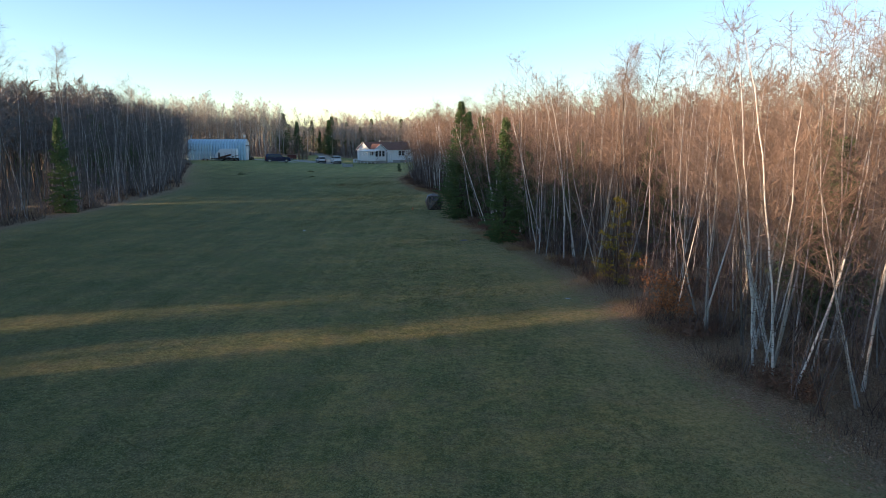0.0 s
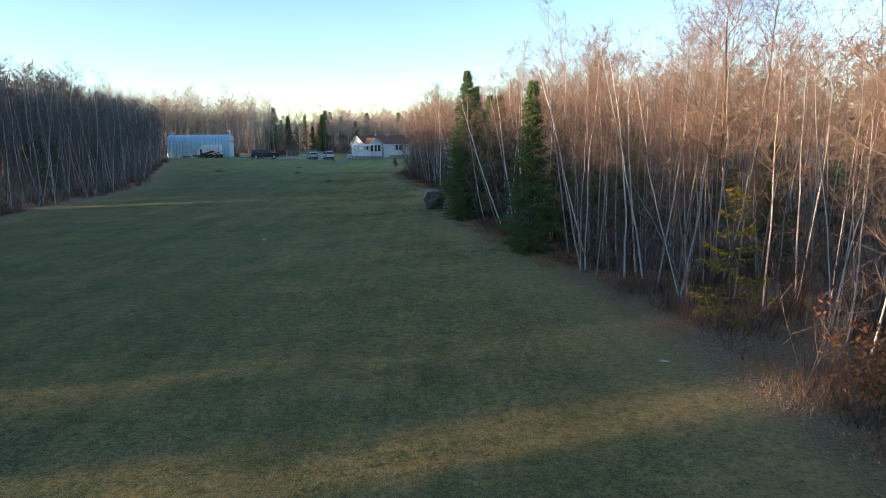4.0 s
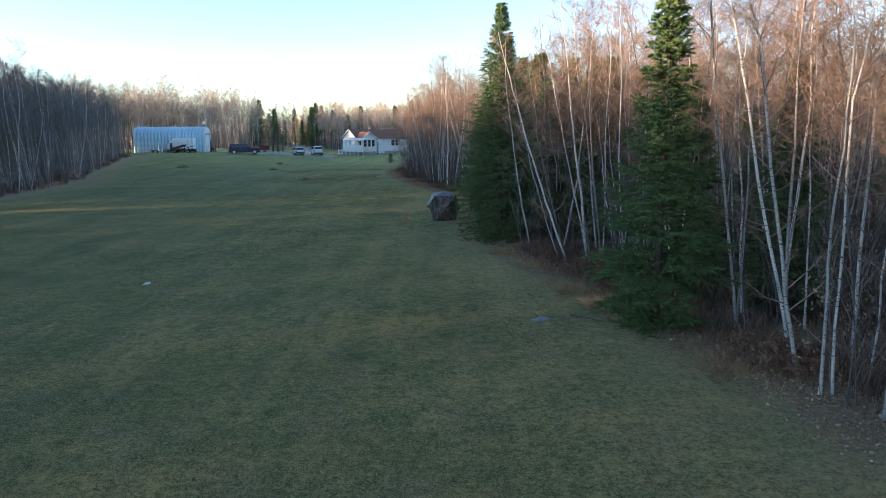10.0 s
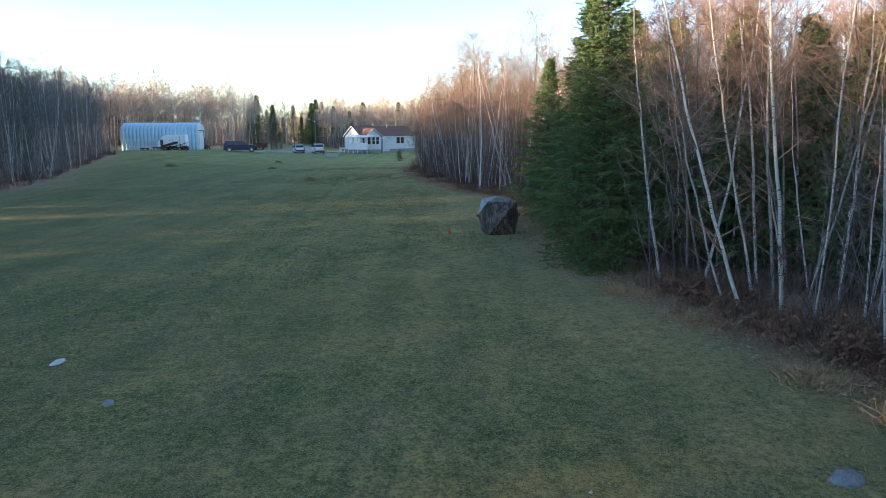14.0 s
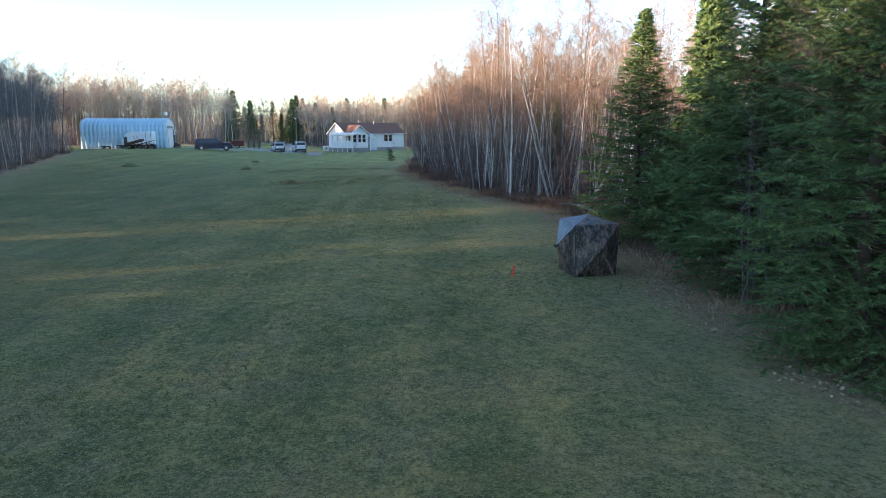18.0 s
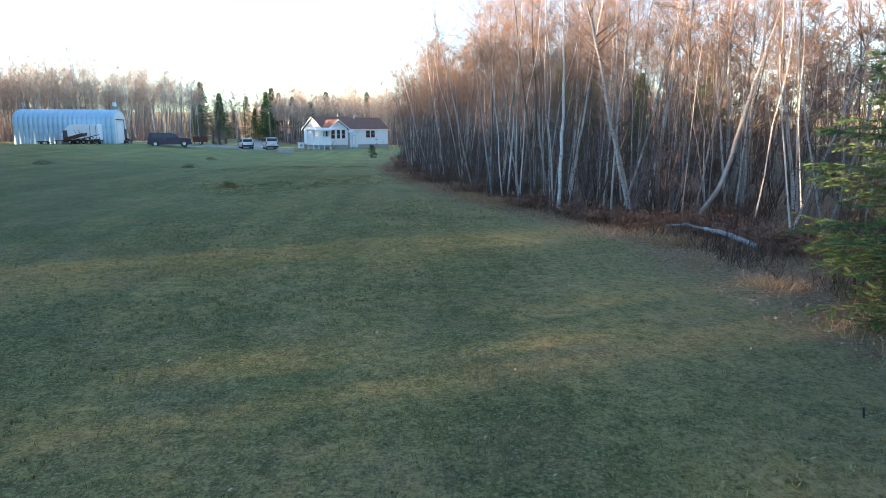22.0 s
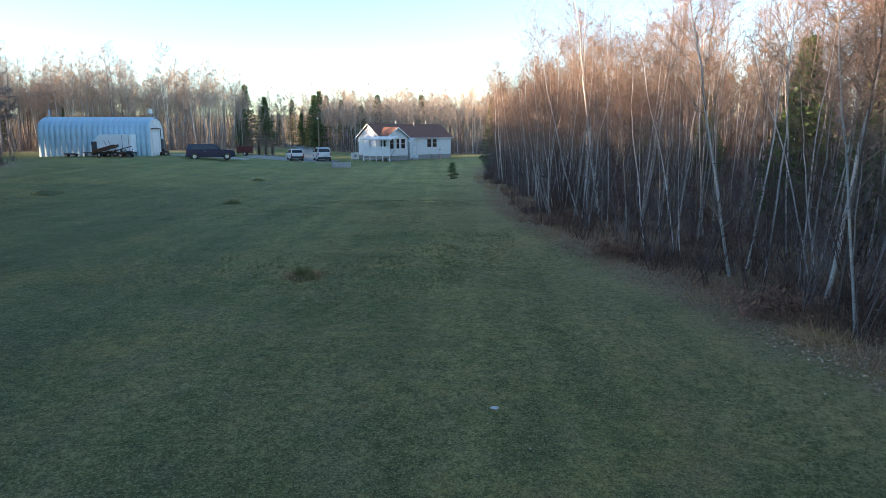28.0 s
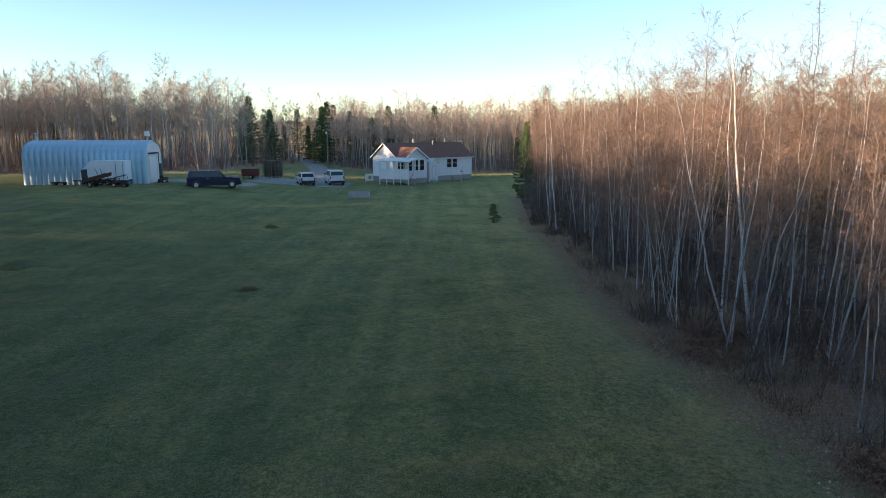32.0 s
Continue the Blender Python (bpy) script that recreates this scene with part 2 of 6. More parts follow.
    # drier, leaf-strewn grass towards the trees
    dry = ramp(nt, maths(nt, "ADD", maths(nt, "MULTIPLY_ADD", att.outputs["Fac"], 0.085, 0.72), maths(nt, "MULTIPLY_ADD", clump, 0.8, maths(nt, "MULTIPLY_ADD", tuft, 1.0, -0.9))), [(0.3, (0, 0, 0)), (0.85, (0.5, 0.5, 0.5))])
    lawn = mix(nt, dry, lawn, (0.40, 0.33, 0.20))
    dirt = ramp(nt, maths(nt, "MULTIPLY_ADD", fine, 0.5, maths(nt, "MULTIPLY", tuft, 0.5)), [(0.38, (0.075, 0.047, 0.033)), (0.50, (0.27, 0.175, 0.118)), (0.62, (0.52, 0.39, 0.28))])
    edge = maths(nt, "ADD", att.outputs["Fac"], maths(nt, "MULTIPLY_ADD", mid, 3.2, -0.75))
    edge = maths(nt, "ADD", edge, maths(nt, "MULTIPLY_ADD", tuft, 1.6, -0.8))
    mask = ramp(nt, maths(nt, "MULTIPLY_ADD", edge, 0.25, 0.5), [(0.42, (0, 0, 0)), (0.72, (1, 1, 1))])
    col = mix(nt, mask, lawn, dirt)
    stones = ramp(nt, maths(nt, "MULTIPLY_ADD", fine, 0.6, maths(nt, "MULTIPLY", mid, 0.4)), [(0.35, (0.22, 0.21, 0.205)), (0.65, (0.42, 0.405, 0.39))])
    gm = ramp(nt, maths(nt, "ADD", grav.outputs["Fac"], maths(nt, "MULTIPLY_ADD", mid, 0.6, -0.3)), [(0.35, (0, 0, 0)), (0.65, (1, 1, 1))])
    col = mix(nt, gm, col, stones)
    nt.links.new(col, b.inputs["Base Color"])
    bump(nt, b, maths(nt, "MULTIPLY_ADD", clump, 1.2, maths(nt, "MULTIPLY_ADD", tuft, 0.8, fine)), 0.9, 0.06)
    b.inputs["Sheen Weight"].default_value, b.inputs["Sheen Roughness"].default_value = 0.24, 0.4
    b.inputs["Sheen Tint"].default_value = (0.62, 0.66, 0.42, 1.0)
    return m


GROUND = ground_material()


# ---- mesh helpers ----
def thing(name, label, category, m=None, group="", kind=""):
    ob = tagged(new(name), label, category, group, kind)
    ob.empty_display_size = 0.3
    if m is not None:
        ob.matrix_basis = m
    return ob


def part(name, bm, mat, parent=None, label="", smooth=False):
    me = bpy.data.meshes.new(name)
    bmesh.ops.recalc_face_normals(bm, faces=bm.faces[:])
    bm.to_mesh(me)
    bm.free()
    me.materials.append(mat)
    if smooth:
        me.polygons.foreach_set("use_smooth", [True] * len(me.polygons))
    ob = new(name, me)
    if parent is not None:
        ob.parent = parent
    return tagged(ob, label)


def box(x0, x1, y0, y1, z0, z1, bevel=0.0, bm=None):
    bm = bm or bmesh.new()
    made = bmesh.ops.create_cube(bm, size=1.0)["verts"]
    bmesh.ops.scale(bm, vec=(x1 - x0, y1 - y0, z1 - z0), verts=made)
    bmesh.ops.translate(bm, vec=((x0 + x1) / 2, (y0 + y1) / 2, (z0 + z1) / 2), verts=made)
    if bevel:
        edges = list({e for v in made for e in v.link_edges})
        bmesh.ops.bevel(bm, geom=edges, offset=bevel, segments=2, affect="EDGES", profile=0.6)
    return bm


def rod(a, b, r0, r1=None, n=8, bm=None):
    """A straight tapered rod from a to b."""
    bm = bm or bmesh.new()
    a, b = Vector(a), Vector(b)
    made = bmesh.ops.create_cone(bm, cap_ends=True, segments=n, radius1=r0, radius2=r0 if r1 is None else r1, depth=(b - a).length)["verts"]
    m = Matrix.Translation((a + b) / 2) @ (b - a).to_track_quat("Z", "Y").to_matrix().to_4x4()
    bmesh.ops.transform(bm, matrix=m, verts=made)
    return bm


def prism(outline, y0, y1, bm=None, bevel=0.0):
    """An outline in x and z, pushed from y0 to y1."""
    bm = bm or bmesh.new()
    a = [bm.verts.new((x, y0, z)) for x, z in outline]
    b = [bm.verts.new((x, y1, z)) for x, z in outline]
    faces = [bm.faces.new(a), bm.faces.new(b[::-1])]
    for i in range(len(a)):
        j = (i + 1) % len(a)
        faces.append(bm.faces.new((a[j], a[i], b[i], b[j])))
    if bevel:
        bmesh.ops.bevel(bm, geom=list({e for f in faces for e in f.edges}), offset=bevel, segments=2, affect="EDGES")
    return bm


def slab(points, thick, bm=None):
    """A flat polygon with a thickness against its normal."""
    bm = bm or bmesh.new()
    pts = [Vector(p) for p in points]
    n = (pts[1] - pts[0]).cross(pts[2] - pts[0]).normalized()
    a = [bm.verts.new(p) for p in pts]
    b = [bm.verts.new(p - n * thick) for p in pts]
    bm.faces.new(a), bm.faces.new(b[::-1])
    for i in range(len(a)):
        j = (i + 1) % len(a)
        bm.faces.new((a[j], a[i], b[i], b[j]))
    return bm


class Tris:
    """Triangles gathered as arrays, for plants and other fine geometry."""

    def __init__(self):
        self.v, self.f, self.n = [], [], 0

    def add(self, v, f):
        self.v.append(np.asarray(v, np.float32).reshape(-1, 3))
        self.f.append(np.asarray(f, np.int32).reshape(-1, 3) + self.n)
        self.n += len(self.v[-1])

    def arrays(self):
        return (np.concatenate(self.v), np.concatenate(self.f)) if self.v else (np.zeros((0, 3), np.float32), np.zeros((0, 3), np.int32))

    def tube(self, pts, radii, sides=5):
        pts, radii = np.asarray(pts, float), np.asarray(radii, float)
        d = np.gradient(pts, axis=0)
        d /= np.linalg.norm(d, axis=1, keepdims=True) + 1e-9
        ref = np.array([0.31, 0.95, 0.0]) if abs(d[0, 2]) > 0.5 else np.array([0.0, 0.0, 1.0])
        u = np.cross(d, ref)
        u /= np.linalg.norm(u, axis=1, keepdims=True) + 1e-9
        w = np.cross(d, u)
        a = np.arange(sides) * 2 * np.pi / sides
        ring = pts[:, None] + radii[:, None, None] * (np.cos(a)[None, :, None] * u[:, None] + np.sin(a)[None, :, None] * w[:, None])
        n = len(pts)
        i, j = np.meshgrid(np.arange(n - 1), np.arange(sides), indexing="ij")
        k = (j + 1) % sides
        q = np.stack([i * sides + j, i * sides + k, (i + 1) * sides + k, (i + 1) * sides + j], -1).reshape(-1, 4)
        self.add(ring, np.concatenate([q[:, [0, 1, 2]], q[:, [0, 2, 3]]]))

    def spikes(self, a, b, r):
        """Three-sided tapering stems from a to b."""
        a, b = np.asarray(a, float), np.asarray(b, float)
        r = np.broadcast_to(np.asarray(r, float), (len(a),))
        d = b - a
        d /= np.linalg.norm(d, axis=1, keepdims=True) + 1e-9
        ref = np.where(np.abs(d[:, 2:]) > 0.8, [[1.0, 0.2, 0.0]], [[0.0, 0.0, 1.0]])
        u = np.cross(d, ref)
        u /= np.linalg.norm(u, axis=1, keepdims=True) + 1e-9
        w = np.cross(d, u)
        ring = [a + r[:, None] * (math.cos(t) * u + math.sin(t) * w) for t in (0.0, 2.094, 4.189)]
        v = np.stack([*ring, b], 1)
        base = np.arange(len(a))[:, None] * 4
        self.add(v, np.concatenate([base + [0, 1, 3], base + [1, 2, 3], base + [2, 0, 3]], 0))

    def blades(self, a, b, across):
        """Flat narrow blades (needles, grass): two corners at a, the tip at b."""
        v = np.stack([a - across, a + across, b], 1)
        base = np.arange(len(a))[:, None] * 3
        self.add(v, base + [0, 1, 2])

    def slivers(self, a, b, r):
        """Fine far twigs: one narrow tapering face each, turned at random."""
        d = b - a
        w = np.cross(d, np.random.default_rng(len(a)).normal(0, 1, d.shape))
        w /= np.linalg.norm(w, axis=1, keepdims=True) + 1e-9
        self.blades(a, b, w * r)

    def leaves(self, c, along, across):
        """Small folded leaves about c: two triangles on a raised midrib."""
        up = np.cross(along, across)
        up = up / (np.linalg.norm(up, axis=1, keepdims=True) + 1e-9) * np.linalg.norm(across, axis=1, keepdims=True) * 0.35
        v = np.stack([c - along, c + across + up, c + along, c - across + up], 1)
        base = np.arange(len(c))[:, None] * 4
        self.add(v, np.concatenate([base + [0, 1, 2], base + [0, 2, 3]], 0))


def mesh_of(name, v, f, mat, smooth=False):
    me = bpy.data.meshes.new(name)
    me.vertices.add(len(v))
    me.vertices.foreach_set("co", np.ascontiguousarray(v, np.float32).ravel())
    me.loops.add(len(f) * 3)
    me.loops.foreach_set("vertex_index", np.ascontiguousarray(f, np.int32).ravel())
    me.polygons.add(len(f))
    me.polygons.foreach_set("loop_start", np.arange(0, len(f) * 3, 3, dtype=np.int32))
    if smooth:
        me.polygons.foreach_set("use_smooth", np.ones(len(f), bool))
    me.update(calc_edges=True)
    me.materials.append(mat)
    return me


def placed(v, x, y, z, turn, scale, tall=1.0):
    c, s = math.cos(turn), math.sin(turn)
    out = v * (scale, scale, scale * tall)
    return np.stack([c * out[:, 0] - s * out[:, 1] + x, s * out[:, 0] + c * out[:, 1] + y, out[:, 2] + z], 1)


# ---- plan of the ground ----
def step(a, b, v):
    u = np.clip((np.asarray(v, float) - a) / (b - a), 0, 1)
    return u * u * (3 - 2 * u)


def height(x, y):
    """Level lawn; towards the yard it sinks a little before the house and rises before the shed."""
    near = step(85, 135, y) * (-0.42 + 1.3 * step(-24, -46, x))
    near = near - 0.10 * np.exp(-((np.asarray(x, float) + 0.8) ** 2 + (np.asarray(y, float) - 57.0) ** 2) / 45.0)
    return near + 10.0 * np.maximum(step(262, 340, y), step(78, 150, x))  # added rise behind the trees to cover the bright horizon


RIGHT_EDGE = [(14, -60), (10.5, -10), (9.5, 5), (8.4, 13), (7.4, 17), (6.7, 24), (6.0, 30), (4.7, 36), (3.5, 41), (1.9, 46.5), (1.0, 50), (0.8, 55), (0.8, 62), (0.6, 67.5),
              (-0.4, 71), (-2.2, 76), (-4.1, 83), (-5.4, 92), (-6.2, 98), (-6.0, 104), (-5.6, 112), (-6.2, 122), (-5.4, 132), (-4.4, 143), (-1.0, 155), (6, 166), (12, 180)]
LEFT_EDGE = [(-31, -60), (-31, 43), (-30.7, 55), (-31.7, 72), (-34.5, 85), (-38.2, 92), (-45.2, 112), (-50, 127), (-60, 137), (-80, 146)]
BACK_EDGE = [(-120, 150), (-80, 158), (-62, 166), (-46, 168), (-42, 186), (-38, 200), (-30, 196), (-22, 190), (-8, 188), (4, 186), (20, 178)]


def edge_x(line, y):
    return np.interp(y, [p[1] for p in line], [p[0] for p in line])


def inside(x, y):
    """Metres into the woods (negative on the open lawn), roughly."""
    x, y = np.asarray(x, float), np.asarray(y, float)
    right = np.where(y < 168, x - edge_x(RIGHT_EDGE, y), -50)
    left = np.where(y < 140, edge_x(LEFT_EDGE, y) - x, -50)
    back = y - np.interp(x, [p[0] for p in BACK_EDGE], [p[1] for p in BACK_EDGE])
    return np.maximum(np.maximum(right, left), back)


def sun_gap(x, y):
    """Narrow open lines through the woods along which the low sun reaches the lawn."""
    run = y - 0.325 * x
    return x < -29 and any(abs(run - c) < w for c, w in ((12.2, 0.9), (20.8, 1.7), (25.8, 0.9), (57.8, 0.85), (62.8, 1.6), (68.9, 1.3)))


def road_mask(x, y):
    """Gravel yard by the cars and the lane that leads away."""
    lane_x = np.interp(y, [150, 163, 185, 207, 216, 240], [-28.5, -28.8, -33.5, -40.1, -44.1, -58])
    lane = 1.9 - np.abs(x - lane_x)
    lane = np.where((y > 158) & (y < 240), lane, -5)
    yard = np.minimum(np.minimum(x + 37.5, -25.0 - x), np.minimum(y - 155.5, 163.5 - y))
    spur = np.minimum(np.minimum(x + 47, -35.0 - x), np.minimum(y - 149.0, 153.5 - y))
    return np.maximum(np.maximum(lane, yard), spur)


def build_ground():
    xs = np.concatenate([[-2500, -900, -400, -220, -150], np.arange(-110, 60, 1.25), [65, 72, 80, 90, 100, 115, 130, 150, 300, 800, 2500]])
    ys = np.concatenate([[-2500, -900, -400, -160, -90], np.arange(-50, 235, 1.25), [245, 255, 265, 275, 285, 300, 320, 340, 500, 1000, 3000]])
    X, Y = np.meshgrid(xs, ys)
    Z = height(X, Y)
    rng = np.random.default_rng(4)
    near = (np.abs(X + 25) < 90) & (Y > -55) & (Y < 240)
    bumps = np.array([noise.noise(Vector((x * 0.16, y * 0.16, 0.3))) * 0.05 + noise.noise(Vector((x * 0.5, y * 0.5, 4.3))) * 0.018 for x, y in zip(X.ravel(), Y.ravel())]).reshape(X.shape)
    Z = Z + np.where(near, bumps, 0)
    into = inside(X, Y)
    Z = Z + np.where(near & (into > 0.5), rng.normal(0, 0.03, X.shape), 0)
    ny, nx = X.shape
    i, j = np.meshgrid(np.arange(ny - 1), np.arange(nx - 1), indexing="ij")
    a = (i * nx + j).ravel()
    f = np.concatenate([np.stack([a, a + 1, a + nx + 1], 1), np.stack([a, a + nx + 1, a + nx], 1)])
    me = mesh_of("ground", np.stack([X.ravel(), Y.ravel(), Z.ravel()], 1), f, GROUND, True)
    me.attributes.new("litter", "FLOAT", "POINT").data.foreach_set("value", np.clip(into, -6, 6).astype(np.float32).ravel())
    me.attributes.new("gravel", "FLOAT", "POINT").data.foreach_set("value", np.clip(road_mask(X, Y) * 0.5 + 0.5, -1, 2).astype(np.float32).ravel())
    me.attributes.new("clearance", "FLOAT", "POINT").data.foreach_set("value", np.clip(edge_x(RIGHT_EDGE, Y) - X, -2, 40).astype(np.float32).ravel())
    return tagged(new("ground", me), "mown autumn lawn passing into brown leaf litter", "ground", kind="structure")


build_ground()


# ---- woods ----
def birch(seed, tall, stems=1, branches=34, twigs=9, sides=6, lean=0.06, bare=0.36, twig_r=0.0042, fine=False):
    """A slender leafless tree: arrays of its stems and of its branches with twigs."""
    rng = np.random.default_rng(seed)
    trunk, crown = Tris(), Tris()
    for s in range(stems):
        h = tall * (1.0 if s == 0 else rng.uniform(0.7, 0.97))
        a = rng.uniform(0, 2 * np.pi)
        tilt = rng.uniform(0.3, 1.0) * lean * (1.0 if stems == 1 else 2.4)
        n = 15 if sides > 4 else 12
        k = np.linspace(0, 1, n)
        wob = np.cumsum(rng.normal(0, 0.062, (n, 2)), 0) * h / 9 + 0.05 * np.sin(k[:, None] * rng.uniform(7, 15, 2) + rng.uniform(0, 6, 2))
        bend = rng.uniform(-0.5, 0.9)
        run = tilt * h * (k + bend * k * (1 - k))
        base = rng.normal(0, 0.13, 2) if stems > 1 else np.zeros(2)
        pts = np.stack([base[0] + np.cos(a) * run + wob[:, 0] * k, base[1] + np.sin(a) * run + wob[:, 1] * k, k * h - 0.08], 1)
        r0 = rng.uniform(0.0017, 0.0037) * h + 0.004
        rad = r0 * (1 - k) ** 0.85 + 0.006
        rad[0] *= 1.25
        trunk.tube(pts, rad, sides)
        nb = int(branches * (1.0 if s == 0 else 0.7))
        t = bare + (0.98 - bare) * rng.random(nb) ** 0.8
        o = np.stack([np.interp(t, k, pts[:, c]) for c in range(3)], 1)
        az = rng.uniform(0, 2 * np.pi, nb)
        up = rng.uniform(0.35, 1.25, nb) * (0.5 + 0.8 * t)
        d = np.stack([np.cos(az), np.sin(az), up], 1)
        d /= np.linalg.norm(d, axis=1, keepdims=True)
        ln = h * (0.30 - 0.24 * t) * rng.uniform(0.55, 1.15, nb) * np.clip((t - 0.05) / 0.38, 0.3, 1.0)
        r = np.interp(t, k, rad) * 0.42 + 0.002
        mid = o + d * (ln * 0.55)[:, None] + rng.normal(0, 0.04, (nb, 3)) * ln[:, None]
        end = mid + (d * (1, 1, 0.9) + (0, 0, 0.25)) * (ln * 0.55)[:, None] + rng.normal(0, 0.05, (nb, 3)) * ln[:, None]
        if fine:
            crown.spikes(o, end, r)
        for q in range(0 if fine else nb):
            crown.tube([o[q], mid[q], end[q]], [r[q], r[q] * 0.65, 0.0025], 3)
        u = rng.uniform(0.18, 1.0, (nb, twigs))
        o2 = np.where(u[..., None] < 0.5, o[:, None] + (mid - o)[:, None] * (u * 2)[..., None], mid[:, None] + (end - mid)[:, None] * (u * 2 - 1)[..., None]).reshape(-1, 3)
        d2 = np.repeat(d, twigs, 0) * 0.7 + rng.normal(0, 0.7, (nb * twigs, 3)) + (0, 0, 0.1)
        d2 /= np.linalg.norm(d2, axis=1, keepdims=True)
        l2 = np.repeat(ln, twigs) * rng.uniform(0.25, 0.62, nb * twigs) + 0.12
        e2 = o2 + d2 * l2[:, None]
        crown.slivers(o2, e2, twig_r if fine else twig_r * 1.35)
        sel = rng.random(len(o2)) < 0.8
        m3 = o2[sel] + (e2 - o2)[sel] * rng.uniform(0.3, 0.8, (sel.sum(), 1))
        d3 = d2[sel] + rng.normal(0, 0.6, (sel.sum(), 3))
        d3 /= np.linalg.norm(d3, axis=1, keepdims=True)
        crown.slivers(m3, m3 + d3 * (l2[sel] * rng.uniform(0.35, 0.7, sel.sum()))[:, None], twig_r * 0.75)
        if not fine:
            m4 = np.repeat(o2 + (e2 - o2) * 0.45, 2, 0) + np.repeat(e2 - o2, 2, 0) * rng.uniform(-0.2, 0.4, (len(o2) * 2, 1))
            d4 = np.repeat(d2, 2, 0) + rng.normal(0, 0.8, m4.shape)
            d4 /= np.linalg.norm(d4, axis=1, keepdims=True)
            crown.slivers(m4, m4 + d4 * rng.uniform(0.25, 0.6, (len(m4), 1)), 0.0036)
        # a few dead lower branches
        nd = 4
        td = rng.uniform(0.1, bare, nd)
        od = np.stack([np.interp(td, k, pts[:, c]) for c in range(3)], 1)
        ad = rng.uniform(0, 2 * np.pi, nd)
        crown.spikes(od, od + np.stack([np.cos(ad), np.sin(ad), rng.uniform(0.1, 0.9, nd)], 1) * rng.uniform(0.4, 1.2, (nd, 1)), 0.011)
    return trunk.arrays(), crown.arrays()


BIRCHES = [birch(10 + i, *a) for i, a in enumerate([(10.2, 1, 52, 11, 6, 0.12), (9.3, 2, 36, 11, 6, 0.09), (11.0, 1, 54, 11, 6, 0.09), (8.2, 3, 26, 10, 6, 0.09), (9.8, 2, 38, 10, 6, 0.11), (8.8, 1, 40, 10, 6, 0.16), (10.6, 1, 46, 10, 6, 0.10), (7.2, 1, 32, 9, 5, 0.2)])]
BIRCH_MESH = [(mesh_of("trunk", *t, BIRCH_BARK if i not in (2, 5) else GREY_BARK, True), mesh_of("crown", *c, TWIG)) for i, (t, c) in enumerate(BIRCHES)]
# crown copies whose twig colour carries the shade of the opposite edge
SHADED_MESH = [(t, mesh_of("crown", *BIRCHES[i][1], SHADED_TWIG)) for i, (t, c) in enumerate(BIRCH_MESH)]
# lighter trees for the depth of the woods
THIN = [birch(60 + i, 9.6 + 0.5 * (i % 3), 1, 26, 10, 4, 0.12, 0.46, 0.0075, True) for i in range(5)]


def distant(seed, tall, m=14, width=0.017):
    """A plain bare tree for the far woods: a stem with straight branches and coarse twigs."""
    rng = np.random.default_rng(seed)
    trunk, crown = Tris(), Tris()
    k = np.linspace(0, 1, 5)
    lean = rng.normal(0, 0.05, 2)
    pts = np.stack([lean[0] * tall * k + rng.normal(0, 0.06, 5), lean[1] * tall * k + rng.normal(0, 0.06, 5), tall * k - 0.1], 1)
    trunk.tube(pts, tall * 0.008 * (1 - k) + 0.012, 3)
    n = 20
    t = rng.uniform(0.42, 0.97, n)
    o = np.stack([np.interp(t, k, pts[:, c]) for c in range(3)], 1)
    a = rng.uniform(0, 6.283, n)
    d = np.stack([np.cos(a), np.sin(a), rng.uniform(0.4, 1.3, n)], 1)
    d /= np.linalg.norm(d, axis=1, keepdims=True)
    ln = tall * (0.29 - 0.2 * t) * rng.uniform(0.7, 1.2, n)
    e = o + d * ln[:, None]
    crown.spikes(o, e, 0.022)
    u = rng.uniform(0.2, 1.0, (n, m))
    o2 = (o[:, None] + (e - o)[:, None] * u[..., None]).reshape(-1, 3)
    d2 = np.repeat(d, m, 0) * 0.7 + rng.normal(0, 0.7, (n * m, 3))
    d2 /= np.linalg.norm(d2, axis=1, keepdims=True)
    crown.slivers(o2, o2 + d2 * (np.repeat(ln, m) * rng.uniform(0.35, 0.8, n * m))[:, None], width)
    return trunk.arrays(), crown.arrays()


def bush(seed, tall, stems=7, twigs=16, r=0.006):
    """A thicket of bare stems from one root."""
    rng = np.random.default_rng(seed)
    wood, fine = Tris(), Tris()
    a = rng.uniform(0, 6.283, stems)
    e = np.stack([np.cos(a), np.sin(a), np.zeros(stems)], 1) * rng.uniform(0.1, 0.42, (stems, 1)) * tall + np.array([0, 0, tall]) * rng.uniform(0.6, 1.0, (stems, 1))
    o = rng.normal(0, 0.12, (stems, 3)) * (1, 1, 0)
    wood.spikes(o, e, r * 2.2)
    u = rng.uniform(0.15, 1.0, (stems, twigs))
    o2 = (o[:, None] + (e - o)[:, None] * u[..., None]).reshape(-1, 3)
    d = rng.normal(0, 0.6, (len(o2), 3)) + (0, 0, 0.55)
    d /= np.linalg.norm(d, axis=1, keepdims=True)
    fine.slivers(o2, o2 + d * (tall * rng.uniform(0.10, 0.30, (len(o2), 1))), r)
    return wood.arrays(), fine.arrays()


DISTANT = [distant(80 + i, 10.5 + 0.6 * (i % 3)) for i in range(6)]
DENSE = [distant(180 + i, 9.9 + 0.4 * (i % 3), 12, 0.046) for i in range(4)]
SAPLING = [bush(96 + i, 4.2, 4, 26, 0.0055) for i in range(4)]
BUSH = [bush(90 + i, 2.6 + 0.5 * (i % 3)) for i in range(5)]

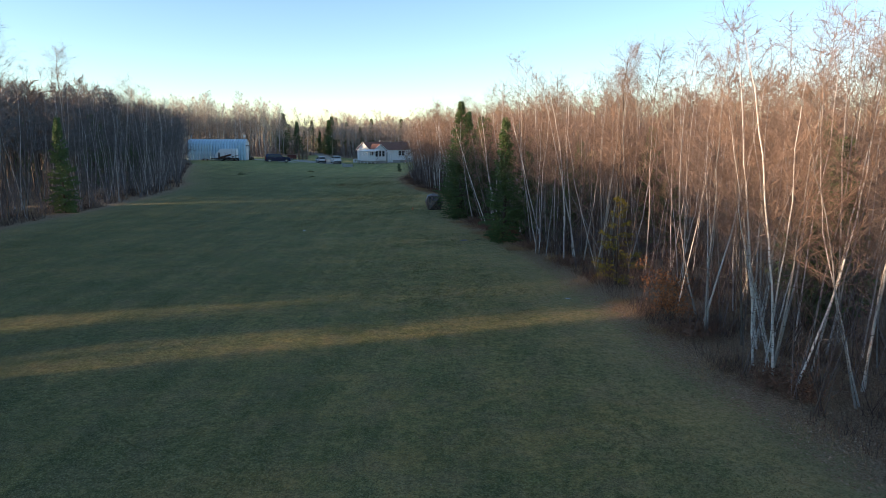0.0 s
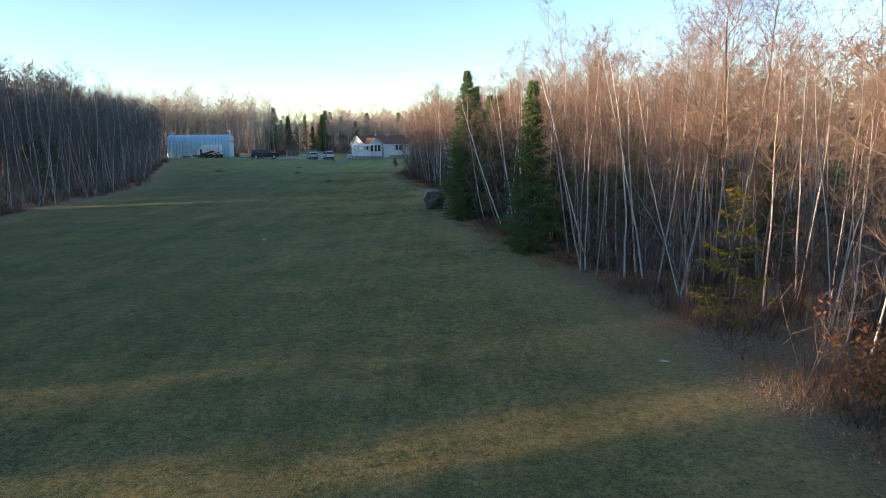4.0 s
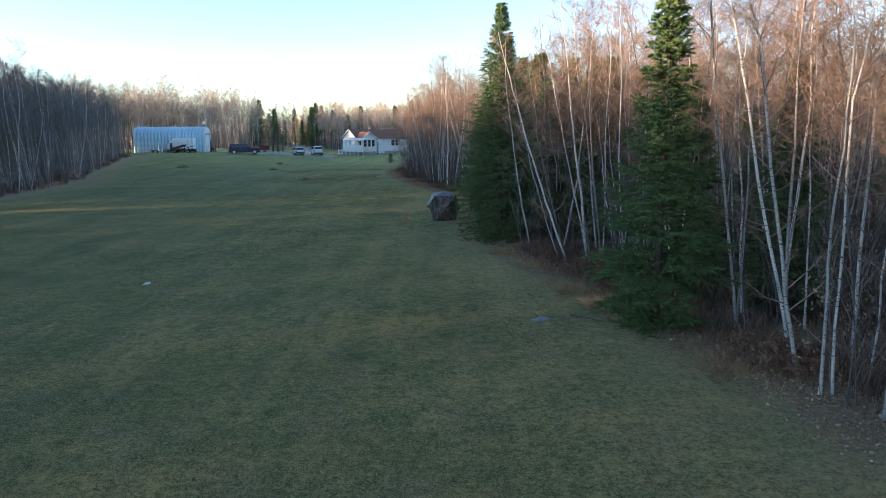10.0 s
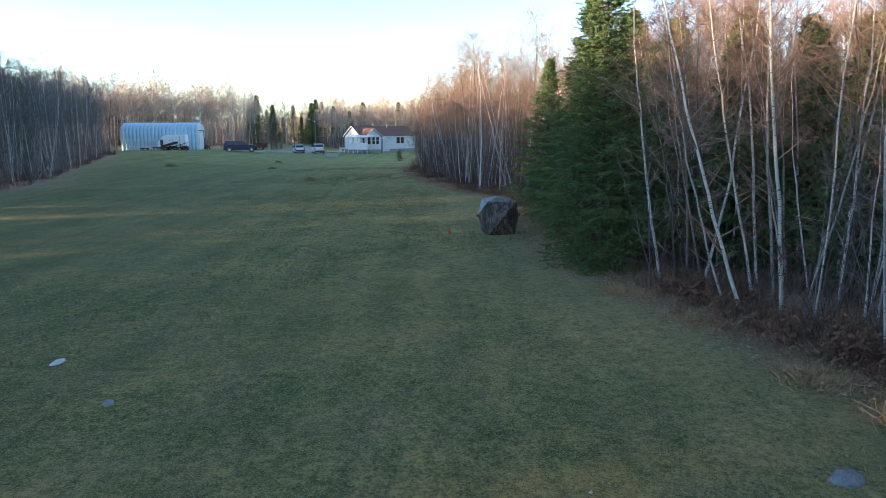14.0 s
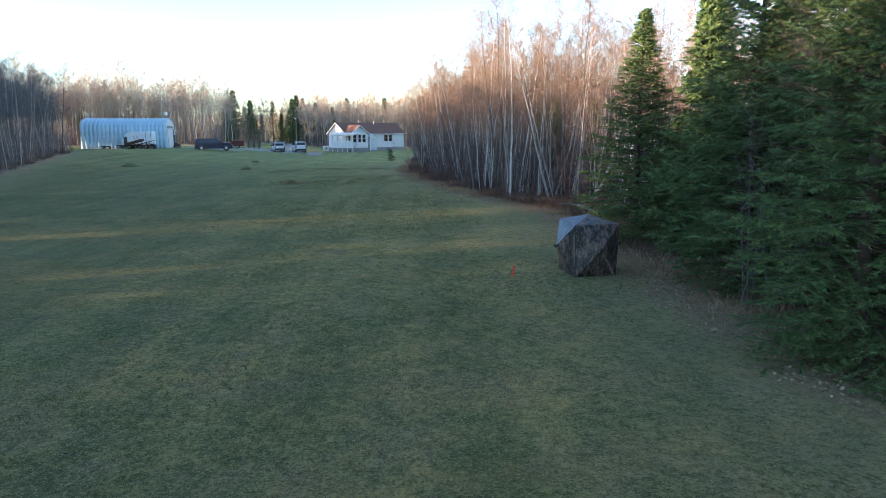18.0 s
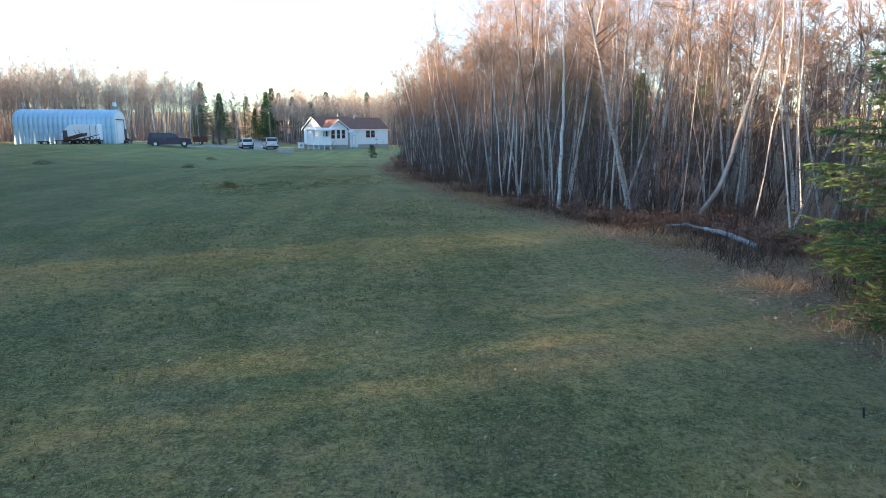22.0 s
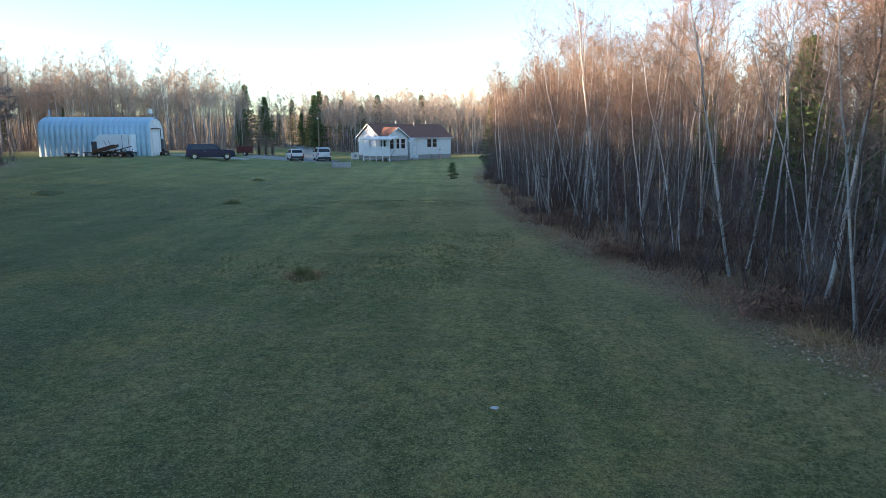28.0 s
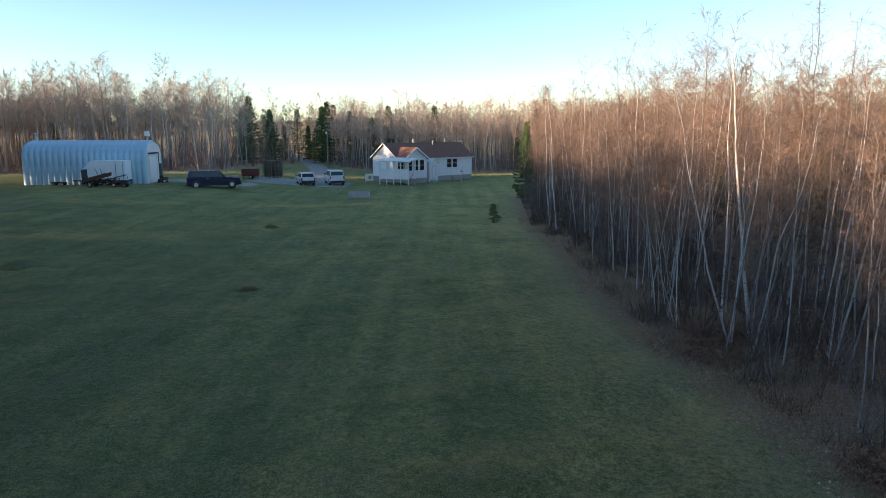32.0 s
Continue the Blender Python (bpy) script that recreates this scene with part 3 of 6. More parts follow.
BIRCH_LABEL = ["slender white-barked birch with bare reddish twigs at the wood's edge", "twin-stemmed pale birch, leafless, rising from leaf litter",
               "tall grey-barked poplar, leafless, at the edge of the woods", "clump of three thin white birch stems, bare of leaves"]


def birch_tree(kind, x, y, turn, scale, label="", group="birches along the wood's edge", tall=1.0, meshes=None, lean=0.0):
    ob = thing("birch_tree", label or BIRCH_LABEL[{0: 0, 1: 1, 2: 2, 3: 3, 4: 1, 5: 2}.get(kind, 0)], "tree", pose(x, y, float(height(x, y)) - 0.03, 4.5 * math.sin(turn * 7.3), 4.0 * math.cos(turn * 5.1) - lean) @ pose(0, 0, 0, 0, 0, math.degrees(turn)), group)
    ob.scale = (scale, scale, scale * tall)
    for name, me in zip(("trunk", "crown"), (meshes or BIRCH_MESH)[kind]):
        new(name, me).parent = ob
    return ob


def far_woods(name, label, spots, models, mats, sizes):
    """A stand of many trees, joined by material."""
    root = thing(name, label, "woods", kind="stuff")
    rng = np.random.default_rng(len(spots))
    made = [Tris(), Tris()]
    for (x, y), size in zip(spots, sizes):
        t, c = models[rng.integers(len(models))]
        turn, z = rng.uniform(0, 6.28), float(height(x, y)) - 0.05
        tall = rng.uniform(0.9, 1.15)
        for acc, (v, f) in zip(made, (t, c)):
            acc.add(placed(v, x, y, z, turn, size, tall), f)
    for nm, acc, mat in zip(("trunks", "crowns"), made, mats):
        ob = new(nm, mesh_of(nm, *acc.arrays(), mat, nm == "trunks"))
        ob.parent = root
        ob["kind"] = "stuff"
    return root


def scatter(seed, n, x0, x1, y0, y1, keep, gap=0.0):
    rng = np.random.default_rng(seed)
    out = []
    cells = {}
    while n > 0:
        n -= 1
        x, y = rng.uniform(x0, x1), rng.uniform(y0, y1)
        if not keep(x, y):
            continue
        if gap:
            c = (int(x // gap), int(y // gap))
            if any((x - a) ** 2 + (y - b) ** 2 < gap * gap for i in (-1, 0, 1) for j in (-1, 0, 1) for a, b in cells.get((c[0] + i, c[1] + j), ())):
                continue
            cells.setdefault(c, []).append((x, y))
        out.append((x, y))
    return out


# clearings: spruces, larch, blind and the single birches keep their room
CLEAR = [(3.75, 38.7, 1.7), (1.36, 50.5, 2.1), (2.0, 55.6, 2.2), (3.6, 46.4, 1.8), (1.1, 58.4, 1.9), (1.4, 61.2, 2.0), (-0.9, 56.5, 1.6), (7.6, 26.8, 2.0), (8.0, 21.6, 1.3), (-4.2, 141.0, 2.6), (2.4, 68.5, 1.8), (2.2, 65.2, 2.4), (3.9, 58.6, 1.7), (5.3, 56.0, 1.3), (6.3, 52.8, 1.3), (9.4, 44.0, 1.3)]


def free(x, y):
    return all((x - a) ** 2 + (y - b) ** 2 > r * r for a, b, r in CLEAR)


# single trees that stand out along the edge
KEY_BIRCHES = [
    (4, 1.9, 74.6, 1.0, 1.0), (0, -1.2, 78.7, 0.3, 0.98), (2, -0.2, 77.8, 2.2, 0.95),
    (3, -3.7, 93.1, 1.2, 0.95), (0, -1.6, 92.5, 0.2, 0.98), (1, -4.8, 97.8, 3.3, 0.8), (4, 7.4, 30.7, 0.5, 0.98), (6, 8.6, 30.7, 0.2, 1.0), (7, 5.6, 33.9, 2.4, 1.0),
    (1, 5.3, 34.7, 1.1, 0.9), (0, 6.2, 48.2, 0.1, 0.9), (4, 9.1, 17.0, 0.7, 1.0),
    (3, 9.7, 18.8, 1.9, 1.0), (1, 10.2, 16.9, 3.6, 1.02), (4, 8.8, 20.4, 5.2, 1.0), (6, 10.8, 15.4, 0.9, 1.0), (7, 6.2, 39.7, 3.0, 1.0),
]
for kind, x, y, turn, size in KEY_BIRCHES:
    birch_tree(kind, x, y, turn, size)


def leaning_birch(x, y, tall, lean, bow, r, bark=None, crown_from=0.45, aside=0.0):
    """One birch with its own lean: metres that its top stands over from its foot along x, and how far the stem bows out midway."""
    rng = np.random.default_rng(int(abs(x) * 100 + y * 10))
    k = np.linspace(0, 1, 18)
    kink = np.cumsum(rng.normal(0, 0.022, (18, 2)), 0) * np.minimum(1.0, k * 4)[:, None]
    pts = np.stack([lean * k + bow * 4 * k * (1 - k) + kink[:, 0], aside * k + kink[:, 1], tall * k - 0.08], 1)
    rad = 0.72 * r * (1 - k) ** 0.75 + 0.005
    rad[0] *= 1.3
    trunk, crown = Tris(), Tris()
    trunk.tube(pts, rad, 8)
    nb = 34
    t = crown_from + (0.98 - crown_from) * rng.random(nb)
    t[:7] = rng.uniform(0.14, crown_from, 7)
    o = np.stack([np.interp(t, k, pts[:, c]) for c in range(3)], 1)
    az = rng.uniform(0, 6.283, nb)
    d = np.stack([np.cos(az), np.sin(az), rng.uniform(0.3, 1.3, nb)], 1)
    d /= np.linalg.norm(d, axis=1, keepdims=True)
    ln = tall * (0.27 - 0.2 * t) * rng.uniform(0.55, 1.15, nb)
    ln[:7] *= 0.55
    mid = o + d * (ln * 0.5)[:, None] + rng.normal(0, 0.05, (nb, 3)) * ln[:, None]
    end = mid + (d + (0, 0, 0.2)) * (ln * 0.55)[:, None]
    rb = np.interp(t, k, rad) * 0.4 + 0.002
    for q in range(nb):
        crown.tube([o[q], mid[q], end[q]], [rb[q], rb[q] * 0.6, 0.0025], 4)
    for per, a0, size, width in ((9, 0.25, 0.5, 0.0055), (16, 0.35, 0.32, 0.0038)):
        u = rng.uniform(a0, 1.0, (nb, per, 1))
        p = (mid[:, None] + (end - mid)[:, None] * u * rng.uniform(0.2, 1.0, (nb, per, 1))).reshape(-1, 3)
        e = np.repeat(d, per, 0) * 0.6 + rng.normal(0, 0.65, (nb * per, 3))
        e /= np.linalg.norm(e, axis=1, keepdims=True)
        crown.slivers(p, p + e * (np.repeat(ln, per) * rng.uniform(0.4, 1.0, nb * per) * size + 0.08)[:, None], width)
    ob = thing("birch_tree", "pale birch leaning out from the wood's edge over dead leaves", "tree", pose(x, y, float(height(x, y)) - 0.03), "birches along the wood's edge")
    for name, acc, mat in (("trunk", trunk, bark or BIRCH_BARK), ("crown", crown, TWIG)):
        new(name, mesh_of(name, *acc.arrays(), mat, name == "trunk")).parent = ob
    return ob


for spec in ((2.3, 47.9, 7.6, -1.0, -0.2, 0.042), (3.2, 48.6, 8.6, -0.7, 0.0, 0.045, GREY_BARK), (3.2, 45.6, 7.4, -2.4, -0.1, 0.05), (4.2, 47.2, 8.0, -1.8, 0.05, 0.04), (3.7, 45.0, 8.4, -1.2, 0.05, 0.055),
             (4.7, 47.2, 8.6, -1.0, 0.0, 0.05), (5.8, 46.5, 8.0, -0.1, 0.05, 0.042), (8.7, 48.4, 10.5, 0.3, -0.25, 0.12), (3.0, 45.9, 6.2, -1.6, -0.15, 0.028), (2.7, 48.0, 6.0, -1.2, 0.1, 0.025, GREY_BARK)):
    leaning_birch(*spec)
for spec in ((1.17, 71.2, 9.4, -2.7, -0.05, 0.075), (1.55, 72.2, 8.2, -2.2, -0.05, 0.055), (-0.5, 73.3, 8.6, -0.1, 0.15, 0.075), (0.1, 74.3, 8.4, 1.0, 0.02, 0.06), (2.3, 72.7, 8.0, 0.6, 0.05, 0.05), (3.2, 75.4, 10.2, 0.6, 0.25, 0.1),
             (7.1, 77.4, 10.5, -0.4, 0.1, 0.09), (-2.1, 83.5, 8.4, -2.0, 0.0, 0.05), (-1.1, 81.0, 8.6, 0.9, 0.05, 0.07), (7.2, 73.2, 9.6, -1.4, 0.0, 0.08), (5.0, 72.4, 9.0, 0.4, -0.2, 0.085), (6.1, 74.6, 9.4, -0.3, 0.1, 0.08)):
    leaning_birch(*spec)
for spec in ((-2.6, 95.4, 9.6, -1.3, 0.0, 0.085), (8.9, 21.0, 9.0, 1.5, 0.25, 0.045), (9.3, 22.4, 9.6, -0.5, -0.55, 0.042), (8.9, 16.2, 9.4, -1.6, 0.2, 0.044), (8.9, 17.3, 9.0, -1.3, 0.1, 0.04), (5.9, 37.0, 8.4, -2.4, 0.05, 0.045), (9.1, 15.5, 8.8, 1.2, 0.3, 0.04),
             (5.4, 35.9, 8.0, -1.8, 0.1, 0.045), (6.4, 33.0, 9.0, -1.2, 0.25, 0.045), (7.1, 31.6, 9.2, 0.9, 0.1, 0.045), (6.9, 32.3, 8.6, -1.8, 0.1, 0.05)):
    leaning_birch(*spec)

for kind, x, y, turn, size in ((2, -34.0, 58.0, 0.4, 1.28), (0, -35.5, 70.0, 1.4, 1.25), (2, -33.0, 47.5, 2.4, 1.3), (6, -39.0, 84.0, 3.0, 1.2)):
    birch_tree(kind, x, y, turn, size, "tall bare poplar rising over the opposite woods", "birches along the opposite edge")
rng = np.random.default_rng(21)
near_spots = scatter(31, 3600, -8, 20, 10, 150, lambda x, y: 1.1 < inside(x, y) < 6.0 and x > edge_x(RIGHT_EDGE, y) and free(x, y), 0.75)
rng.shuffle(near_spots)
for x, y in near_spots[:210]:
    # trees at the edge lean out towards the open lawn
    birch_tree(int(rng.integers(8)), x, y, rng.uniform(0, 6.28), rng.uniform(0.66, 0.98), lean=max(0.0, 6.0 - 1.5 * float(inside(x, y))))
left_spots = scatter(32, 900, -58, -30, 30, 128, lambda x, y: 0.4 < edge_x(LEFT_EDGE, y) - x < 3.5 and not sun_gap(x, y), 1.0)
rng.shuffle(left_spots)
for x, y in left_spots[:85]:
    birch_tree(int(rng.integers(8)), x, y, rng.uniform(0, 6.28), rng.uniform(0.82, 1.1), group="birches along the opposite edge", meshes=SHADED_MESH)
deep_right = near_spots[210:] + scatter(33, 6000, -8, 42, 2, 165, lambda x, y: 4.5 < x - edge_x(RIGHT_EDGE, y) < 22 and y < 160 and free(x, y), 1.05)
rng.shuffle(deep_right)
far_woods("birch_woods", "dense leafless birch and poplar woods behind the edge", deep_right[:780], THIN, (BIRCH_BARK, TWIG), rng.uniform(0.8, 1.04, 780))
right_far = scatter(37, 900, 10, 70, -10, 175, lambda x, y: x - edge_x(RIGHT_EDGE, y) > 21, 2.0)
# dark twig colour stands in for the shade deep in these woods
far_woods("birch_woods", "deep leafless woods far behind the lawn's edge", right_far[:330], DENSE, (GREY_BARK, SHADED_TWIG), rng.uniform(0.85, 1.1, 330))
tall_right = scatter(48, 900, -2, 45, 5, 165, lambda x, y: 8 < x - edge_x(RIGHT_EDGE, y) < 22 and y < 160, 2.2)
rng.shuffle(tall_right)
far_woods("birch_woods", "taller leafless poplars among the birches", tall_right[:120], THIN, (GREY_BARK, TWIG), rng.uniform(1.0, 1.15, 120))
deep_left = scatter(34, 4200, -80, -30, -25, 142, lambda x, y: 2.0 < edge_x(LEFT_EDGE, y) - x < 16 and not sun_gap(x, y), 1.0)
rng.shuffle(deep_left)
far_woods("birch_woods", "shaded leafless birch woods across the lawn", deep_left[:400], THIN, (BIRCH_BARK, SHADED_TWIG), rng.uniform(0.92, 1.12, 400))
left_far = scatter(35, 2600, -120, -45, -60, 148, lambda x, y: edge_x(LEFT_EDGE, y) - x > 15 and not sun_gap(x, y), 1.6)
rng.shuffle(left_far)
mid_left = scatter(43, 1500, -90, -34, -50, 142, lambda x, y: 5.0 < edge_x(LEFT_EDGE, y) - x < 26 and not sun_gap(x, y), 2.0)
rng.shuffle(mid_left)
far_woods("birch_woods", "thick leafless woods inside the shaded edge", mid_left[:620], DENSE, (GREY_BARK, SHADED_TWIG), [rng.uniform(0.95, 1.1) if y < 45 else rng.uniform(0.92, 1.06) for x, y in mid_left[:620]])
far_woods("birch_woods", "deep leafless woods towards the low sun", left_far[:260], DENSE, (GREY_BARK, TWIG), rng.uniform(1.0, 1.15, 260))
west = scatter(53, 400, -88, -64, 126, 152, lambda x, y: True, 1.6)
far_woods("birch_woods", "thick leafless woods beside the steel shed", west[:110], DENSE, (GREY_BARK, SHADED_TWIG), rng.uniform(0.9, 1.1, 110))
# tall trees hidden behind the edge, added to shade the woods opposite
shading_left = scatter(47, 2800, -100, -43, -60, 146, lambda x, y: 13.0 < edge_x(LEFT_EDGE, y) - x < 40 and not sun_gap(x, y), 1.5)
rng.shuffle(shading_left)
far_woods("birch_woods", "tall leafless woods hidden behind the shaded edge, added for their shadow", shading_left[:840], DENSE, (GREY_BARK, TWIG), [rng.uniform(1.12, 1.3) if y < 38 else rng.uniform(1.05, 1.2) for x, y in shading_left[:840]])
back = scatter(36, 5200, -105, 45, 150, 260, lambda x, y: 0.0 < y - np.interp(x, [p[0] for p in BACK_EDGE], [p[1] for p in BACK_EDGE]) < 45 and (road_mask(x, y) < -2.0 or y > 213) and not (-53 < x < -33 and y < 208 and (x * 7.3 + y) % 4 > 1), 1.35)
rng.shuffle(back)
low = scatter(40, 1600, -130, 50, 152, 240, lambda x, y: 0.0 < y - np.interp(x, [p[0] for p in BACK_EDGE], [p[1] for p in BACK_EDGE]) < 26 and (road_mask(x, y) < -2.0 or y > 213), 1.5)
rng.shuffle(low)
far_woods("thicket", "brown thicket of bare saplings behind the yard", low[:640], BUSH, (TWIG, TWIG), rng.uniform(1.0, 2.2, 640))
fringe = scatter(51, 3000, -110, 40, 146, 215, lambda x, y: -1.0 < y - np.interp(x, [p[0] for p in BACK_EDGE], [p[1] for p in BACK_EDGE]) < 9 and road_mask(x, y) < -2.0, 0.9)
rng.shuffle(fringe)
far_woods("thicket", "mauve-brown bare brush along the edge behind the yard", fringe[:520], BUSH, (MAUVE_TWIG, MAUVE_TWIG), rng.uniform(0.9, 1.7, 520))
corner = scatter(52, 300, -70, -52.5, 124, 146, lambda x, y: -3.0 < edge_x(LEFT_EDGE, y) - x, 1.0)
far_woods("thicket", "dark bare brush at the corner of the lawn", corner[:110], BUSH, (SHADED_TWIG, SHADED_TWIG), rng.uniform(0.7, 1.3, 110))
far_woods("birch_woods", "sunlit leafless woods behind the house and the shed", back[:980], DISTANT, (BIRCH_BARK, SUNLIT_TWIG), [rng.uniform(0.9, 1.2) * (1.14 if x < -50 else 1.0) for x, y in back[:980]])
behind = scatter(44, 900, -140, 60, 165, 275, lambda x, y: 10.0 < y - np.interp(x, [p[0] for p in BACK_EDGE], [p[1] for p in BACK_EDGE]) < 50 and (road_mask(x, y) < -2.5 or y > 213), 2.2)
rng.shuffle(behind)
far_woods("birch_woods", "thick leafless woods far behind the yard", behind[:240], DENSE, (GREY_BARK, SUNLIT_TWIG), rng.uniform(0.95, 1.15, 240))
tall_bush = scatter(45, 1500, -140, 60, 172, 290, lambda x, y: 8.0 < y - np.interp(x, [p[0] for p in BACK_EDGE], [p[1] for p in BACK_EDGE]) < 62 and (road_mask(x, y) < -2.5 or y > 213), 2.0)
rng.shuffle(tall_bush)
far_woods("thicket", "tall tangled thicket far behind the yard", tall_bush[:520], BUSH, (TWIG, SUNLIT_TWIG), rng.uniform(2.0, 3.6, 520))
tall_bush = scatter(46, 1200, 8, 75, -10, 180, lambda x, y: 14 < x - edge_x(RIGHT_EDGE, y) < 45, 1.8)
rng.shuffle(tall_bush)
far_woods("thicket", "tall tangled thicket deep in the woods", tall_bush[:480], BUSH, (BRUSH, BRUSH), rng.uniform(1.4, 2.6, 480))
# slim saplings that haze the foot of the woods
saplings = scatter(49, 2600, -10, 26, 8, 150, lambda x, y: 0.2 < x - edge_x(RIGHT_EDGE, y) < 7 and free(x, y), 0.55)
rng.shuffle(saplings)
far_woods("thicket", "mauve-grey haze of slim bare saplings at the wood's edge", saplings[:520], SAPLING, (MAUVE_TWIG, MAUVE_TWIG), rng.uniform(0.6, 1.15, 520))
# thickets under the trees
low = scatter(38, 2600, -10, 26, 8, 150, lambda x, y: 0.7 < x - edge_x(RIGHT_EDGE, y) < 15 and free(x, y), 0.7)
rng.shuffle(low)
far_woods("thicket", "dense brown thicket of bare saplings under the birches", low[:700], BUSH, (BRUSH, BRUSH), rng.uniform(0.55, 1.45, 700))
low = scatter(39, 2200, -64, -30, -10, 136, lambda x, y: 0.3 < edge_x(LEFT_EDGE, y) - x < 14, 0.9)
rng.shuffle(low)
far_woods("thicket", "dark thicket of bare saplings across the lawn", low[:620], BUSH, (SHADED_TWIG, SHADED_TWIG), rng.uniform(0.9, 1.7, 620))


# ---- conifers ----
def conifer(seed, tall, spread, whorl=0.25, per=9, needle=0.085, droop=0.25, shoots=13, low=0.12, quills=22, wide=0.2, light=False):
    rng = np.random.default_rng(seed)
    trunk, wood, green = Tris(), Tris(), Tris()
    k = np.linspace(0, 1, 9)
    trunk.tube(np.stack([np.cumsum(rng.normal(0, 0.01, 9)), np.cumsum(rng.normal(0, 0.01, 9)), k * tall - 0.05], 1), tall * 0.014 * (1 - k) + 0.006, 7)
    A, B = [], []
    z = low
    while z < tall - 0.12:
        f = z / tall
        for b in range(per):
            az = rng.uniform(0, 6.283)
            ln = spread * ((1 - f) ** 1.2) * rng.uniform(0.6, 1.1) + 0.06
            if f < 0.16:
                ln *= 0.5 + 1.9 * f
            rise = 0.55 * f + 0.15 - droop * (1 - f)
            s = np.linspace(0, 1, 5)
            hor = s * ln
            ver = rise * hor - 0.28 * (1 - f) * ln * s * s + 0.16 * ln * s ** 3
            zz = z + rng.uniform(-0.1, 0.1)
            pts = np.stack([np.cos(az) * hor, np.sin(az) * hor, zz + ver], 1)
            wood.tube(pts[::2] if light else pts, (0.012 * (1 - s * 0.85) * (0.5 + ln / 3))[:: 2 if light else 1], 3)
            n = max(3, int(shoots * ln / spread + 2))
            t = np.concatenate([np.linspace(0.22, 0.96, n), [0.8]])
            o = np.stack([np.interp(t, s, pts[:, c]) for c in range(3)], 1)
            side = np.where(np.arange(n + 1) % 2 == 0, 1.0, -1.0) * rng.uniform(0.6, 1.1, n + 1)
            side[-1] = 0.0
            dirs = np.stack([np.cos(az + side), np.sin(az + side), rng.normal(-0.12, 0.16, n + 1) + 0.2 * f], 1)
            length = (0.14 + 0.34 * ln * (1 - t * 0.72)) * rng.uniform(0.75, 1.2, n + 1)
            A.append(o), B.append(o + dirs * length[:, None])
        z += whorl * rng.uniform(0.8, 1.2) * (1.0 if f < 0.8 else 0.7)
    top = np.array([[0, 0, tall - 0.35]])
    A.append(top), B.append(top + (0, 0, 0.4))
    A, B = np.concatenate(A), np.concatenate(B)
    if not light:
        wood.slivers(A, B, 0.005)
    # needles stand round every shoot and lean towards its tip
    n = len(A)
    u = rng.uniform(0.0, 1.0, (n, quills))
    o = (A[:, None] + (B - A)[:, None] * u[..., None]).reshape(-1, 3)
    ax = np.repeat((B - A) / (np.linalg.norm(B - A, axis=1, keepdims=True) + 1e-9), quills, 0)
    d = rng.normal(0, 1, (len(o), 3))
    d -= ax * (d * ax).sum(1, keepdims=True)
    d /= np.linalg.norm(d, axis=1, keepdims=True) + 1e-9
    d = d * (1, 1, 0.75) + ax * 0.75
    ln = needle * rng.uniform(0.8, 1.5, (len(o), 1))
    across = np.cross(d, ax)
    across = across / (np.linalg.norm(across, axis=1, keepdims=True) + 1e-9) * (needle * wide)
    green.blades(o, o + d * ln, across)
    return trunk.arrays(), wood.arrays(), green.arrays()


def conifer_thing(name, label, model, x, y, turn=0.0, size=1.0, mats=None, group="", tall=1.0):
    ob = thing(name, label, "tree", pose(x, y, float(height(x, y)) - 0.03, 0, 0, math.degrees(turn)), group)
    ob.scale = (size, size, size * tall)
    for nm, me in zip(("trunk", "branch_wood", "needles"), model):
        bit = new(nm, me)
        bit.parent = ob
        if nm != "trunk":
            bit["kind"] = "stuff"
    return ob


def conifer_meshes(model, needle_mat):
    return [mesh_of(nm, *arr, mat, nm == "trunk") for nm, arr, mat in zip(("trunk", "branch_wood", "needles"), model, (SPRUCE_BARK, SPRUCE_BARK, needle_mat))]


SPRUCE = [conifer_meshes(conifer(70, 8.0, 2.0, 0.23, 11, 0.055, 0.25, 13, 0.12, 44, 0.18), NEEDLE), conifer_meshes(conifer(71, 8.8, 2.65, 0.23, 13, 0.049, 0.25, 15, 0.12, 48, 0.165), NEEDLE)]
MID_SPRUCE = conifer_meshes(conifer(75, 6.5, 1.75, 0.27, 10, 0.11, 0.25, 10, 0.15, 14, 0.24), NEEDLE)
YOUNG = conifer_meshes(conifer(72, 1.5, 0.62, 0.13, 6, 0.04, 0.1, 7), NEEDLE)
FAR_SPRUCE = conifer_meshes(conifer(73, 12.0, 3.5, 0.55, 8, 0.30, 0.3, 4, 0.8, 8, 0.26, True), NEEDLE)
LARCH = conifer_meshes(conifer(74, 4.2, 1.5, 0.42, 5, 0.06, 0.12, 10, 0.35, 16), LARCH_NEEDLE)

conifer_thing("spruce_tree", "tall narrow green spruce whose top catches the low sun", SPRUCE[0], 3.75, 38.7, 0.3, 0.96, group="spruces by the lawn")
conifer_thing("spruce_tree", "broad dense green spruce with branches down to the ground", SPRUCE[1], 1.36, 50.5, 1.3, 1.04, group="spruces by the lawn")
conifer_thing("spruce_tree", "dark green spruce behind the camouflage blind", SPRUCE[1], 1.7, 61.2, 2.2, 0.96, group="spruces by the lawn", tall=0.82)
conifer_thing("spruce_tree", "broad dark green spruce beside the camouflage blind", SPRUCE[1], 2.1, 55.2, 3.2, 1.04, group="spruces by the lawn", tall=0.94)
